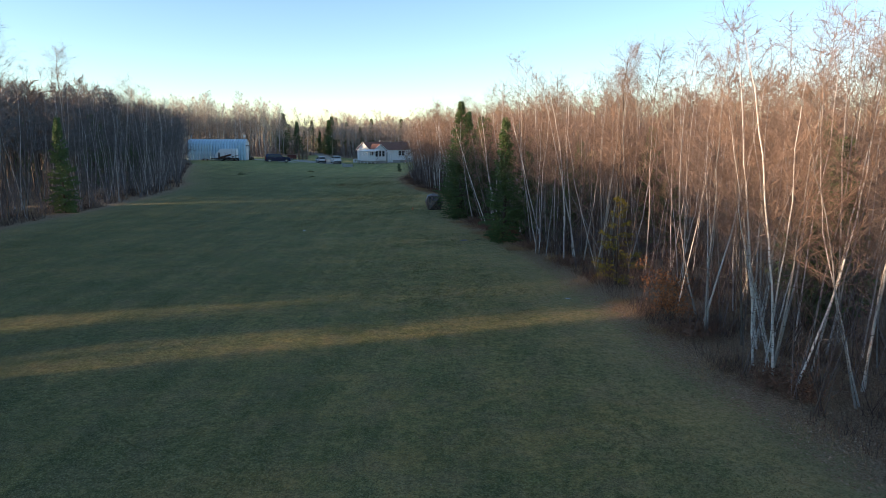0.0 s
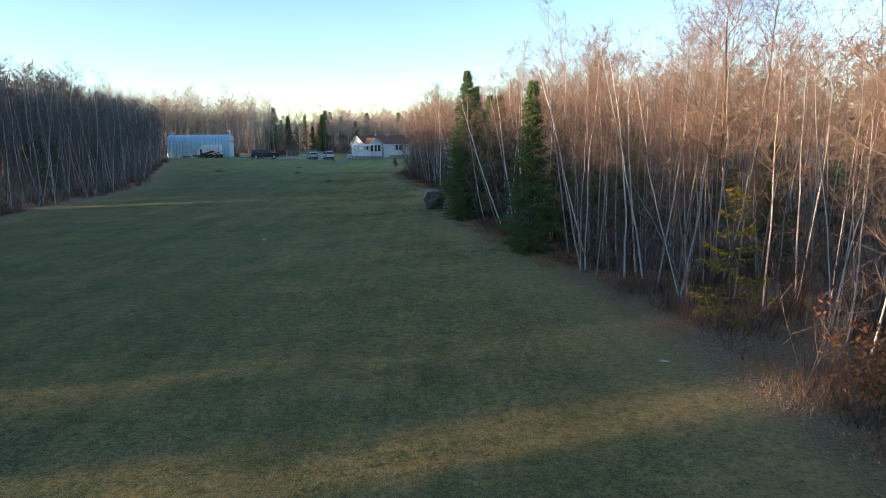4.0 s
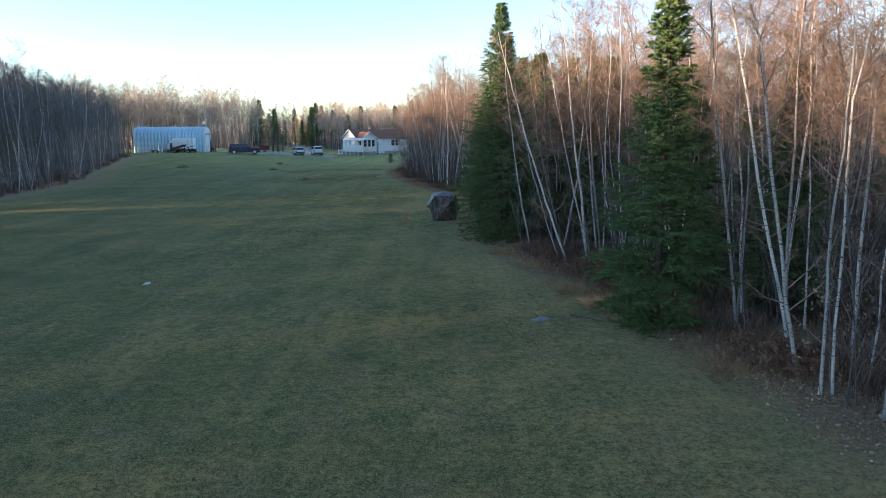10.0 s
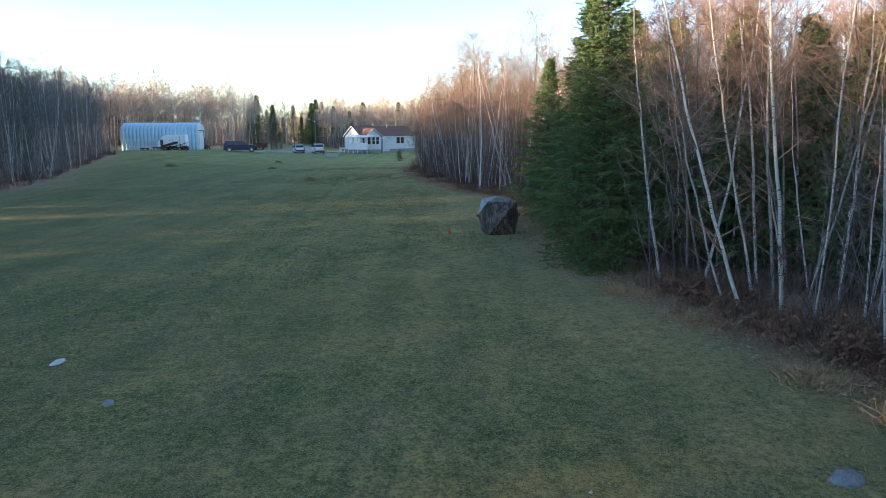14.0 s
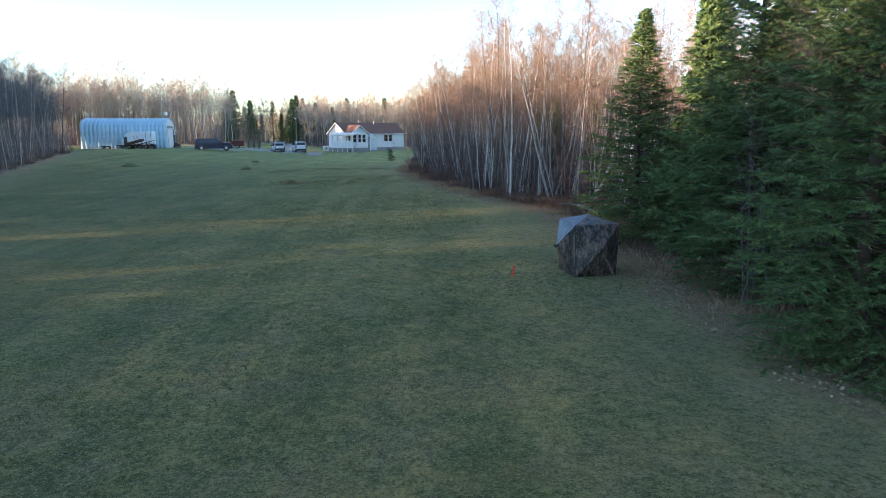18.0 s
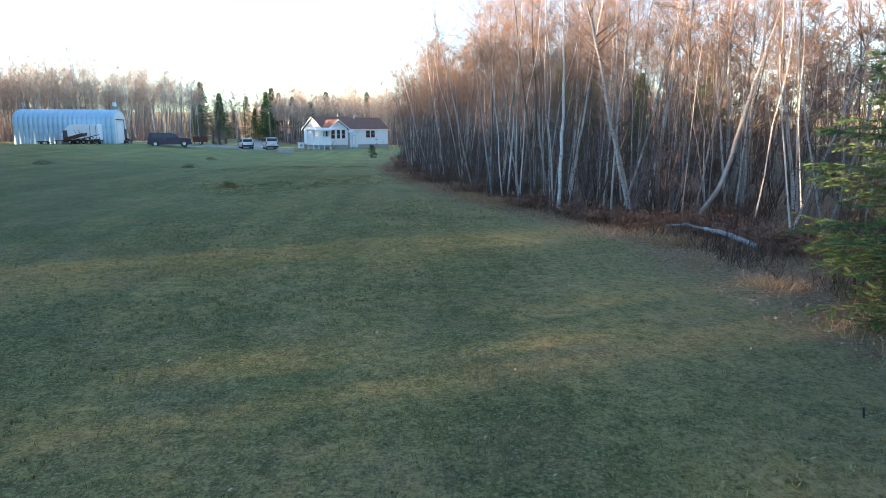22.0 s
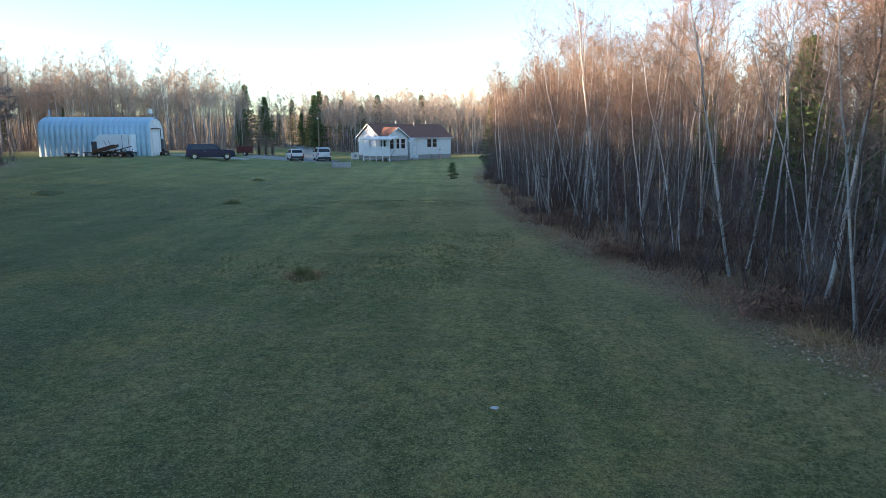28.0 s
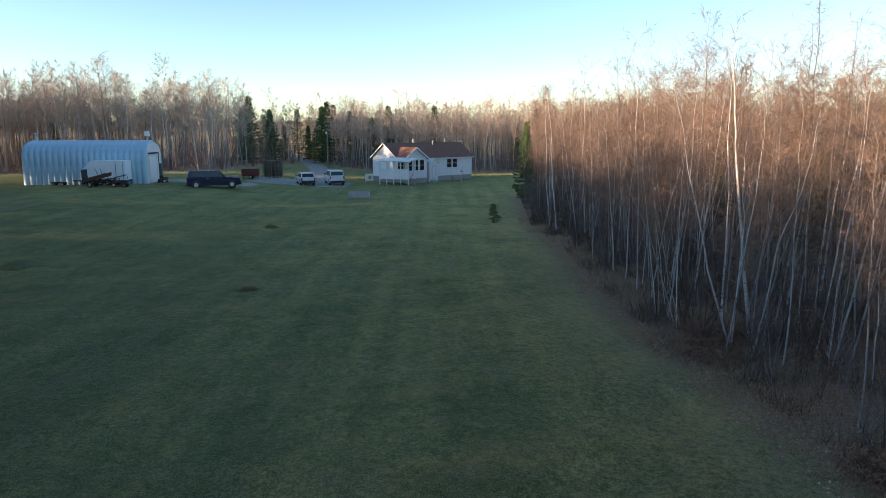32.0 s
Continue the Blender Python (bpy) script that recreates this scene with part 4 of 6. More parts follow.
conifer_thing("spruce_tree", "dark spruce half hidden among bare trunks", SPRUCE[0], 3.5, 60.4, 4.0, 1.05, group="spruces by the lawn")
conifer_thing("spruce_tree", "dark spruce standing behind pale birch stems", MID_SPRUCE, 7.2, 48.0, 5.0, 1.0, group="spruces by the lawn")
for x, y, turn, size in ((5.3, 56.0, 0.2, 1.2), (6.3, 52.8, 1.9, 1.15), (9.4, 44.0, 3.1, 0.95), (10.9, 46.5, 0.7, 0.85), (5.0, 50.4, 5.5, 1.05), (6.8, 49.8, 2.6, 1.0), (8.4, 50.4, 4.1, 1.05), (3.5, 52.6, 0.9, 1.0), (2.9, 59.4, 1.4, 1.1), (3.9, 56.9, 5.2, 1.25), (3.3, 54.2, 2.8, 1.15), (5.6, 41.8, 2.2, 0.85), (7.4, 40.2, 3.7, 0.9), (4.5, 92.5, 0.4, 1.15), (6.0, 95.0, 2.4, 1.0), (5.2, 89.5, 4.4, 0.9), (13.5, 21.5, 1.1, 1.0), (14.6, 24.5, 3.0, 1.1)):
    conifer_thing("spruce_tree", "dark spruce standing behind pale birch stems", MID_SPRUCE, x, y, turn, size, group="spruces by the lawn")
conifer_thing("spruce_tree", "spruce in the woods with a yellow-green sunlit top", MID_SPRUCE, 8.3, 53.0, 4.4, 1.12, group="spruces by the lawn")
conifer_thing("spruce_tree", "dark shaded spruce at the edge of the opposite woods", MID_SPRUCE, -31.6, 52.5, 0.5, 0.9, tall=1.35)
conifer_thing("spruce_tree", "sunlit green spruce at the end of the wood's edge", MID_SPRUCE, -3.7, 143.0, 0.9, 1.0, tall=1.25)
conifer_thing("young_spruce", "small young spruce standing alone on the lawn", YOUNG, -8.7, 124.2, 0.0, 1.05)
conifer_thing("larch_tree", "young larch with yellow autumn needles in open layers", LARCH, 7.6, 27.2, 0.0, 1.0)
conifer_thing("larch_tree", "small golden larch beside the lane", LARCH, -37.0, 198.0, 1.0, 0.85)
far_con = [(-47, 190), (-45, 197), (-50, 201), (-46.5, 203), (-36.5, 204), (-40.5, 210), (-53, 207), (-37, 213), (-41, 222), (-33, 219), (-47, 216), (-27, 208), (-24, 214), (2, 197), (5, 193), (-78, 184), (-86, 178), (-14, 214), (-44, 227), (-48, 234), (-52, 229), (-57, 237), (-39, 233), (-34, 238), (-60, 228), (-64, 240)]
for i, (x, y) in enumerate(far_con):
    conifer_thing("spruce_tree", "tall dark spruce in the woods behind the yard", FAR_SPRUCE, x, y, i * 1.7, 0.60 + 0.11 * (i * 7 % 5), group="spruces behind the yard")

# darker conifers inside the woods
inner = scatter(41, 60, 6, 34, 12, 150, lambda x, y: 7 < x - edge_x(RIGHT_EDGE, y) < 22, 4.5)[:26]
for i, (x, y) in enumerate(inner):
    conifer_thing("spruce_tree", "dark spruce deep among the bare trunks", FAR_SPRUCE, x, y, i * 2.1, 0.42 + 0.06 * (i % 4), group="spruces inside the woods")
inner = scatter(42, 160, -75, -34, -20, 130, lambda x, y: 6 < edge_x(LEFT_EDGE, y) - x < 38 and not sun_gap(x, y), 4.0)[:44]
for i, (x, y) in enumerate(inner):
    conifer_thing("spruce_tree", "dark spruce deep in the shaded woods", FAR_SPRUCE, x, y, i * 2.1, 0.62 + 0.06 * (i % 4), group="spruces in the shaded woods")


# ---- materials of the made things ----
def plain(name, c, rough=0.6, metal=0.0, spec=0.4, wear=0.78):
    return mottled(name, tuple(v * wear for v in c), c, 2.5, rough, metal, 0.06, fine=35.0, spec=spec)


STEEL = mottled("galvanised_steel", (0.31, 0.46, 0.55), (0.44, 0.61, 0.71), 1.2, 0.45, 0.15, 0.08, fine=14.0, spec=0.5)
TRAILER_WHITE = plain("white_trailer_skin", (0.88, 0.89, 0.90), 0.35, wear=0.9)
WHITE = plain("white_paint", (0.80, 0.80, 0.79), 0.5)
SIDING = plain("pale_siding", (0.72, 0.74, 0.75), 0.6, wear=0.86)
SKIRT = plain("grey_skirting", (0.36, 0.36, 0.35), 0.8)
SHINGLE = mottled("brown_shingle", (0.13, 0.062, 0.046), (0.25, 0.13, 0.095), 4.0, 0.85, 0, 0.3, fine=22.0)
DARK_GLASS, _nt, _b = material("window_glass", 0.06, 0.0, 0.6)
_b.inputs["Base Color"].default_value = (0.02, 0.025, 0.03, 1)
DOOR_BLUE = plain("pale_blue_door", (0.55, 0.63, 0.68), 0.5)
NAVY = plain("navy_car_paint", (0.012, 0.020, 0.075), 0.2, 0.2, 0.5)
CAR_WHITE = plain("white_car_paint", (0.72, 0.73, 0.74), 0.25, 0.0, 0.6)
TYRE = plain("tyre_rubber", (0.022, 0.022, 0.022), 0.85)
RIM = plain("alloy_rim", (0.55, 0.56, 0.57), 0.35, 0.8)
BLACK = plain("black_plastic", (0.03, 0.03, 0.032), 0.6)
RED_LAMP = plain("red_lamp", (0.35, 0.02, 0.02), 0.3)
CLEAR_LAMP = plain("clear_lamp", (0.6, 0.6, 0.58), 0.2)
RUST = mottled("rusty_steel", (0.07, 0.035, 0.025), (0.17, 0.085, 0.055), 6.0, 0.8, 0.2)
BARN_RED = mottled("dull_red_paint", (0.085, 0.026, 0.022), (0.15, 0.045, 0.036), 3.0, 0.7)
TIMBER = mottled("weathered_timber", (0.12, 0.095, 0.07), (0.25, 0.20, 0.15), 3.0, 0.85, 0, 0.3, (1, 1, 8), vary=0.5)
DECK_WOOD = mottled("grey_deck_wood", (0.20, 0.18, 0.155), (0.36, 0.33, 0.29), 3.0, 0.8, 0, 0.2)
CONCRETE = mottled("concrete", (0.30, 0.295, 0.28), (0.46, 0.45, 0.43), 3.0, 0.9, 0, 0.3)
ROCK = mottled("grey_stone", (0.12, 0.125, 0.13), (0.27, 0.275, 0.28), 5.0, 0.9, 0, 0.5)
BOULDER = mottled("brown_boulder", (0.07, 0.055, 0.045), (0.19, 0.16, 0.135), 5.0, 0.95, 0, 0.5)
PALE_ROCK = mottled("pale_stone", (0.40, 0.40, 0.40), (0.60, 0.60, 0.59), 8.0, 0.9, 0, 0.4)
ORANGE = plain("orange_red_plastic", (0.92, 0.12, 0.05), 0.45, wear=0.9)
MOUND_EARTH = mottled("mound_earth", (0.06, 0.075, 0.034), (0.14, 0.15, 0.075), 3.0, 0.95, 0, 0.6, fine=20.0)
CORD = plain("pale_cord", (0.42, 0.42, 0.30), 0.8)


def camo_material(name, colours, streak, spot, rough):
    """Woodland print on coated cloth: patches with dark branch-like streaks and pale leaves."""
    m, nt, b = material(name, rough, 0.0, 0.6)
    patches = noise_node(nt, 4.2, 5, "Object", (1, 1, 0.5), 0.65)
    streaks = noise_node(nt, 10.0, 4, "Object", (1.5, 1.5, 0.3), 0.65)
    leaf = noise_node(nt, 24.0, 4, "Object", None, 0.65)
    col = ramp(nt, patches, list(zip((0.38, 0.46, 0.54, 0.64), colours)))
    col = mix(nt, ramp(nt, streaks, [(0.50, (0, 0, 0)), (0.57, (0.9, 0.9, 0.9))]), col, streak)
    col = mix(nt, ramp(nt, leaf, [(0.56, (0, 0, 0)), (0.64, (0.8, 0.8, 0.8))]), col, spot)
    nt.links.new(col, b.inputs["Base Color"])
    bump(nt, b, noise_node(nt, 7.0, 3, "Object"), 0.6, 0.05)
    return m


CAMO = camo_material("camouflage_cloth", [(0.013, 0.013, 0.014), (0.065, 0.058, 0.056), (0.20, 0.13, 0.105), (0.04, 0.032, 0.03)], (0.012, 0.011, 0.012), (0.22, 0.20, 0.20), 0.42)
# same print tinted blue-grey: the sky's reflection put into the colour
SKYLIT_CAMO = camo_material("skylit_camouflage_cloth", [(0.06, 0.092, 0.13), (0.095, 0.14, 0.195), (0.135, 0.18, 0.23), (0.075, 0.11, 0.15)], (0.055, 0.08, 0.115), (0.16, 0.20, 0.245), 0.5)


def ground_pose(x, y, turn=0.0, dz=0.0):
    return pose(x, y, float(height(x, y)) + dz, 0, 0, turn)


# ---- the steel shed ----
def shed():
    root = thing("steel_shed", "corrugated galvanised arch-roofed steel shed with a white end wall", "shed", ground_pose(-45.15, 145.5, 7.0))
    length, wide, pitch = 13.2, 5.6, 0.61
    half = wide / 2
    outline = [(-half, -0.15), (-half + 0.03, 1.4), (-half + 0.10, 2.75)]
    for i in range(1, 14):
        a = math.pi * i / 14
        outline.append((-(half - 0.10) * math.cos(a), 2.75 + 1.85 * math.sin(a) ** 0.72))
    outline += [(half - 0.10, 2.75), (half - 0.03, 1.4), (half, -0.15)]
    o = np.array(outline)
    d = np.gradient(o, axis=0)
    nrm = np.stack([-d[:, 1], d[:, 0]], 1)
    nrm /= np.linalg.norm(nrm, axis=1, keepdims=True)
    prof = [(0.0, 0.0), (0.03, 0.015), (0.08, 0.06), (0.15, 0.11), (0.23, 0.14), (0.305, 0.15), (0.38, 0.14), (0.46, 0.11), (0.53, 0.06), (0.58, 0.015), (0.61, 0.0)]
    bm = bmesh.new()
    grid = []
    for s, h in prof:
        grid.append([bm.verts.new((-s, half + p[0] + q[0] * h, p[1] + q[1] * h)) for p, q in zip(o, nrm)])
    for a, b in zip(grid, grid[1:]):
        for i in range(len(a) - 1):
            bm.faces.new((a[i], a[i + 1], b[i + 1], b[i]))
    first = part("arch_panel", bm, STEEL, root, "", True)
    n = int(length / pitch)
    for i in range(1, n):
        ob = new("arch_panel", first.data)
        ob.parent = root
        ob.location = (-i * pitch, 0, 0)
    inner = [(half + x * 0.985, z * 0.985 if z > 0 else z) for x, z in outline]
    for x0, nm in ((-0.06, "end_wall"), (-n * pitch + 0.02, "end_wall")):
        bm = bmesh.new()
        a = [bm.verts.new((x0, y, z)) for y, z in inner]
        b = [bm.verts.new((x0 - 0.05, y, z)) for y, z in inner]
        bm.faces.new(a), bm.faces.new(b[::-1])
        for i in range(len(a)):
            j = (i + 1) % len(a)
            bm.faces.new((a[j], a[i], b[i], b[j]))
        part(nm, bm, WHITE, root, "white sheet-metal end wall")
    bm = bmesh.new()
    for i in range(14):
        y = 0.4 + i * 0.37
        top = float(np.interp(y, [p[0] for p in inner], [p[1] for p in inner]))
        box(-0.062, -0.03, y - 0.03, y + 0.03, 0.0, top - 0.05, 0, bm)
    part("wall_rib", bm, WHITE, root)
    part("overhead_door", box(-0.03, 0.03, 0.9, 3.4, 0.0, 2.9, 0.01), WHITE, root, "wide white overhead door")
    part("entry_door", box(-0.03, 0.04, 4.3, 5.15, 0.0, 2.05, 0.01), BLACK, root, "dark entry door")
    part("beam", box(0.0, 0.22, 0.7, 3.7, 3.25, 3.4, 0.02), BLACK, root, "dark beam over the door")
    part("downpipe", rod((0.15, 3.8, 0.0), (0.15, 3.8, 3.3), 0.05), BLACK, root)
    pipe = part("flue_pipe", rod((-12.4, 2.8, 4.6), (-12.4, 2.8, 5.45), 0.09), STEEL, root)
    part("flue_cap", rod((0, 0, 0), (0, 0, 0.1), 0.2, 0.12), STEEL, pipe).location = (-12.4, 2.8, 5.45)
    mast = part("mast", rod((-0.6, 2.8, 4.6), (-0.6, 2.8, 5.7), 0.03), STEEL, root)
    part("vent_drum", rod((-0.6, 2.8, 5.2), (-0.6, 2.8, 5.75), 0.3, 0.26, 12), WHITE, mast, "white turbine vent")
    part("base_angle", box(-n * pitch, -0.02, -0.05, 0.03, -0.12, 0.12), SKIRT, root)


shed()


# ---- the house ----
def gable_roof(x0, x1, y0, y1, ze, zr, along_x=True, over=0.35, thick=0.12):
    """Two sloping slabs that meet at a ridge; returns their meshes."""
    out = []
    if along_x:
        ym = (y0 + y1) / 2
        k = (zr - ze) / (ym - y0)
        out.append(slab([(x0 - over, y0 - over, ze - k * over), (x1 + over, y0 - over, ze - k * over), (x1 + over, ym, zr), (x0 - over, ym, zr)], thick))
        out.append(slab([(x1 + over, y1 + over, ze - k * over), (x0 - over, y1 + over, ze - k * over), (x0 - over, ym, zr), (x1 + over, ym, zr)], thick))
    else:
        xm = (x0 + x1) / 2
        k = (zr - ze) / (xm - x0)
        out.append(slab([(x0 - over, y1, ze - k * over), (x0 - over, y0 - over, ze - k * over), (xm, y0 - over, zr), (xm, y1, zr)], thick))
        out.append(slab([(x1 + over, y0 - over, ze - k * over), (x1 + over, y1, ze - k * over), (xm, y1, zr), (xm, y0 - over, zr)], thick))
    return out


def window(root, c, w, h, axis, out, name="window"):
    """A framed window at c on a wall; axis is the wall's run, out the side it faces."""
    def b(u0, u1, v0, v1, d0, d1, bev=0.0):
        d0, d1 = sorted((d0 * out, d1 * out))
        if axis == "x":
            return box(c[0] + u0, c[0] + u1, c[1] + d0, c[1] + d1, c[2] + v0, c[2] + v1, bev)
        return box(c[0] + d0, c[0] + d1, c[1] + u0, c[1] + u1, c[2] + v0, c[2] + v1, bev)

    win = part(name, b(-w / 2, w / 2, -h / 2, h / 2, 0.0, 0.02), DARK_GLASS, root, "dark window pane")
    for a in ((-w / 2 - 0.07, -w / 2, -h / 2 - 0.07, h / 2 + 0.07), (w / 2, w / 2 + 0.07, -h / 2 - 0.07, h / 2 + 0.07), (-w / 2, w / 2, h / 2, h / 2 + 0.07), (-w / 2, w / 2, -h / 2 - 0.07, -h / 2)):
        part("frame", b(*a, 0.0, 0.06), WHITE, win)
    part("rail", b(-w / 2, w / 2, -0.025, 0.025, 0.0, 0.045), WHITE, win)
    return win


def clapboards(root, x0, x1, y, z0, z1, axis="x", out=-1, skip=()):
    """Overlapping siding boards over a wall face, left out where an opening is."""
    pitch = 0.22
    n = int((z1 - z0) / pitch)
    for i in range(n):
        za, zb = z0 + i * pitch, z0 + (i + 1) * pitch
        runs = [(x0, x1)]
        for a, b, c, d in skip:
            if c < zb and d > za:
                runs = [r for p, q in runs for r in ((p, min(q, a)), (max(p, b), q)) if r[1] - r[0] > 0.05]
        for p, q in runs:
            bm = bmesh.new()
            if axis == "x":
                pts = [(p, y, za), (q, y, za), (q, y, zb), (p, y, zb)]
                off = [(0, out * 0.035, 0)] * 2 + [(0, out * 0.008, 0)] * 2
            else:
                pts = [(y, p, za), (y, q, za), (y, q, zb), (y, p, zb)]
                off = [(out * 0.035, 0, 0)] * 2 + [(out * 0.008, 0, 0)] * 2
            a = [bm.verts.new(v) for v in pts]
            b = [bm.verts.new(Vector(v) + Vector(w)) for v, w in zip(pts, off)]
            bm.faces.new(a), bm.faces.new(b[::-1])
            for k in range(4):
                j = (k + 1) % 4
                bm.faces.new((a[j], a[k], b[k], b[j]))
            part("siding_board", bm, SIDING, root)


def house():
    root = thing("house", "single-storey pale-sided house with a brown shingle roof", "house", ground_pose(-20.6, 165.0, 40.0, 0.15))
    root.scale = (0.91, 0.91, 0.97)
    L, D, ze, zr = 15.2, 3.3, 3.5, 5.45
    wall = [("x", 0, L, -D, -D + 0.15), ("x", 0, L, D - 0.15, D)]
    for _, a, b, c, d in wall:
        part("wall", box(a, b, c, d, 0.55, ze), SIDING, root)
    for x in (0.0, L - 0.15):
        bm = bmesh.new()
        pts = [(x, -D + 0.15, 0.55), (x, D - 0.15, 0.55), (x, D - 0.15, ze), (x, 0, zr - 0.1), (x, -D + 0.15, ze)]
        a = [bm.verts.new(p) for p in pts]
        b = [bm.verts.new((p[0] + 0.15, p[1], p[2])) for p in pts]
        bm.faces.new(a), bm.faces.new(b[::-1])
        for i in range(5):
            bm.faces.new((a[(i + 1) % 5], a[i], b[i], b[(i + 1) % 5]))
        part("gable_wall", bm, SIDING, root)
    part("skirting", box(0.02, L - 0.02, -D + 0.03, D - 0.03, -0.35, 0.55), SKIRT, root)
    clapboards(root, 6.9, L, -D, 0.6, ze, "x", -1, [(9.6, 12.1, 1.65, 3.1)])
    clapboards(root, 4.1, 5.0, -D, 0.6, ze, "x", -1)
    clapboards(root, -D, D, 0.0, 0.6, ze, "y", -1)
    for bm in gable_roof(0, L, -D, D, ze, zr):
        part("roof", bm, SHINGLE, root)
    for y in (-D - 0.38,):
        part("gutter", box(-0.3, L + 0.3, y, y + 0.1, ze - 0.36, ze - 0.24, 0.02), WHITE, root)
    for s in (-1, 1):
        part("bargeboard", slab([(-0.38, s * (D + 0.36), ze - 0.22), (-0.38, 0, zr + 0.02), (-0.38, 0, zr - 0.18), (-0.38, s * (D + 0.36), ze - 0.42)], 0.03), WHITE, root)
    for x in (10.25, 11.45):
        window(root, (x, -D, 2.38), 0.95, 1.25, "x", -1)
    part("vent_pipe", rod((9.0, -0.6, zr - 0.4), (9.0, -0.6, zr + 0.35), 0.06), WHITE, root)
    part("vent_pipe", rod((12.5, 0.5, zr - 0.4), (12.5, 0.5, zr + 0.6), 0.05), WHITE, root)
    part("chimney_pipe", rod((6.2, 0.9, zr - 0.5), (6.2, 0.9, zr + 0.5), 0.09), WHITE, root)
    # wing with its gable to the front
    x0, x1, y0 = -0.1, 4.1, -5.2
    part("wing_wall", box(x0, x1, y0, -D - 0.002, 0.55, ze), SIDING, root)
    part("wing_gable", prism([(x0, ze), (x1, ze), ((x0 + x1) / 2, 4.78)], y0, y0 + 0.15), SIDING, root)
    clapboards(root, x0, x1, y0, 0.6, ze, "x", -1, [(0.35, 3.65, 1.55, 3.2)])
    clapboards(root, y0, -D, x0, 0.6, ze, "y", -1, [(-5.0, -3.5, 1.6, 3.2)])
    part("wing_skirting", box(x0 + 0.03, x1 - 0.03, y0 + 0.03, -D, -0.35, 0.55), SKIRT, root)
    for bm in gable_roof(x0, x1, y0, -1.3, ze, 4.9, False):
        part("wing_roof", bm, SHINGLE, root)
    for a, b in ((x0 - 0.38, (x0 + x1) / 2), (x1 + 0.38, (x0 + x1) / 2)):
        part("bargeboard", slab([(a, y0 - 0.37, ze - 0.25), (b, y0 - 0.37, 4.92), (b, y0 - 0.37, 4.72), (a, y0 - 0.37, ze - 0.45)], 0.03), WHITE, root)
    for x in (0.85, 2.0, 3.15):
        window(root, (x, y0, 2.38), 0.78, 1.45, "x", -1)
    for y in (-4.65, -3.85):
        window(root, (x0, y, 2.4), 0.6, 1.4, "y", -1)
    # entry porch
    part("porch_wall", box(5.1, 6.8, -4.6, -D - 0.002, -0.3, 2.75), SIDING, root)
    part("porch_gable", prism([(5.1, 2.75), (6.8, 2.75), (5.95, 3.2)], -4.6, -D - 0.01), SIDING, root)
    for bm in gable_roof(5.1, 6.8, -4.6, -D, 2.75, 3.24, False, 0.2, 0.08):
        part("porch_roof", bm, WHITE, root)
    door = part("door", box(5.5, 6.4, -4.66, -4.6, 0.12, 2.2, 0.01), DOOR_BLUE, root, "pale blue entry door")
    part("door_pane", box(5.68, 6.22, -4.68, -4.655, 0.55, 2.0), WHITE, door)
    part("door_handle", rod((6.3, -4.7, 1.1), (6.3, -4.66, 1.1), 0.03), RIM, door)
    part("door_frame", box(5.42, 5.5, -4.66, -4.6, 0.1, 2.28), WHITE, door)
    part("door_frame", box(6.4, 6.48, -4.66, -4.6, 0.1, 2.28), WHITE, door)
    part("doorstep", box(5.3, 6.6, -5.1, -4.6, -0.3, 0.12, 0.02), CONCRETE, root)


house()


def deck():
    root = thing("covered_deck", "raised wooden deck with white panels under a flat canopy", "deck", ground_pose(-21.0, 160.2, -24.0))
    w, d = 4.4, 2.1
    part("joist_frame", box(0, w, 0, d, 0.48, 0.68), DECK_WOOD, root)
    for i in range(int(d / 0.15)):
        part("deck_board", box(-0.03, w + 0.03, i * 0.15, i * 0.15 + 0.14, 0.68, 0.72), DECK_WOOD, root)
    for x in (0.06, 1.1, 2.15, 3.2, w - 0.06):
        part("post", box(x - 0.06, x + 0.06, 0.0, 0.12, -0.1, 3.25), WHITE, root)
    for x in (0.06, w - 0.06):
        part("post", box(x - 0.06, x + 0.06, d - 0.12, d, -0.1, 3.25), WHITE, root)
    for a, b in ((0.12, 1.04), (1.16, 2.09), (2.21, 3.14), (3.26, w - 0.12)):
        part("panel", box(a, b, 0.03, 0.07, 0.78, 2.05, 0.01), WHITE, root, "white weatherproof panel")
    part("panel", box(0.03, 0.07, 0.14, d - 0.14, 0.78, 2.05, 0.01), WHITE, root)
    part("hand_rail", box(-0.02, w + 0.02, -0.02, 0.14, 2.05, 2.12, 0.01), WHITE, root)
    part("canopy", slab([(-0.3, -0.45, 3.22), (w + 0.3, -0.45, 3.22), (w + 0.3, d + 0.3, 3.55), (-0.3, d + 0.3, 3.55)], 0.12), WHITE, root, "flat white canopy roof")
    part("canopy_beam", box(-0.2, w + 0.2, -0.02, 0.14, 3.0, 3.14), WHITE, root)
    for i in range(3):
        part("stair_tread", box(w + 0.06, w + 1.0, 0.3 + i * 0.32, 0.6 + i * 0.32, 0.14 + i * 0.18, 0.2 + i * 0.18), DECK_WOOD, root)
    part("stair_rail", rod((w + 0.1, 0.3, 0.9), (w + 0.1, 1.3, 1.6), 0.04), DECK_WOOD, root)
    part("stair_post", rod((w + 0.1, 0.3, -0.05), (w + 0.1, 0.3, 0.95), 0.05), DECK_WOOD, root)
    part("stair_stringer", slab([(w + 0.5, 0.2, 0.0), (w + 0.5, 1.3, 0.65), (w + 0.5, 1.3, 0.45), (w + 0.5, 0.35, -0.1)], 0.05), DECK_WOOD, root)


deck()


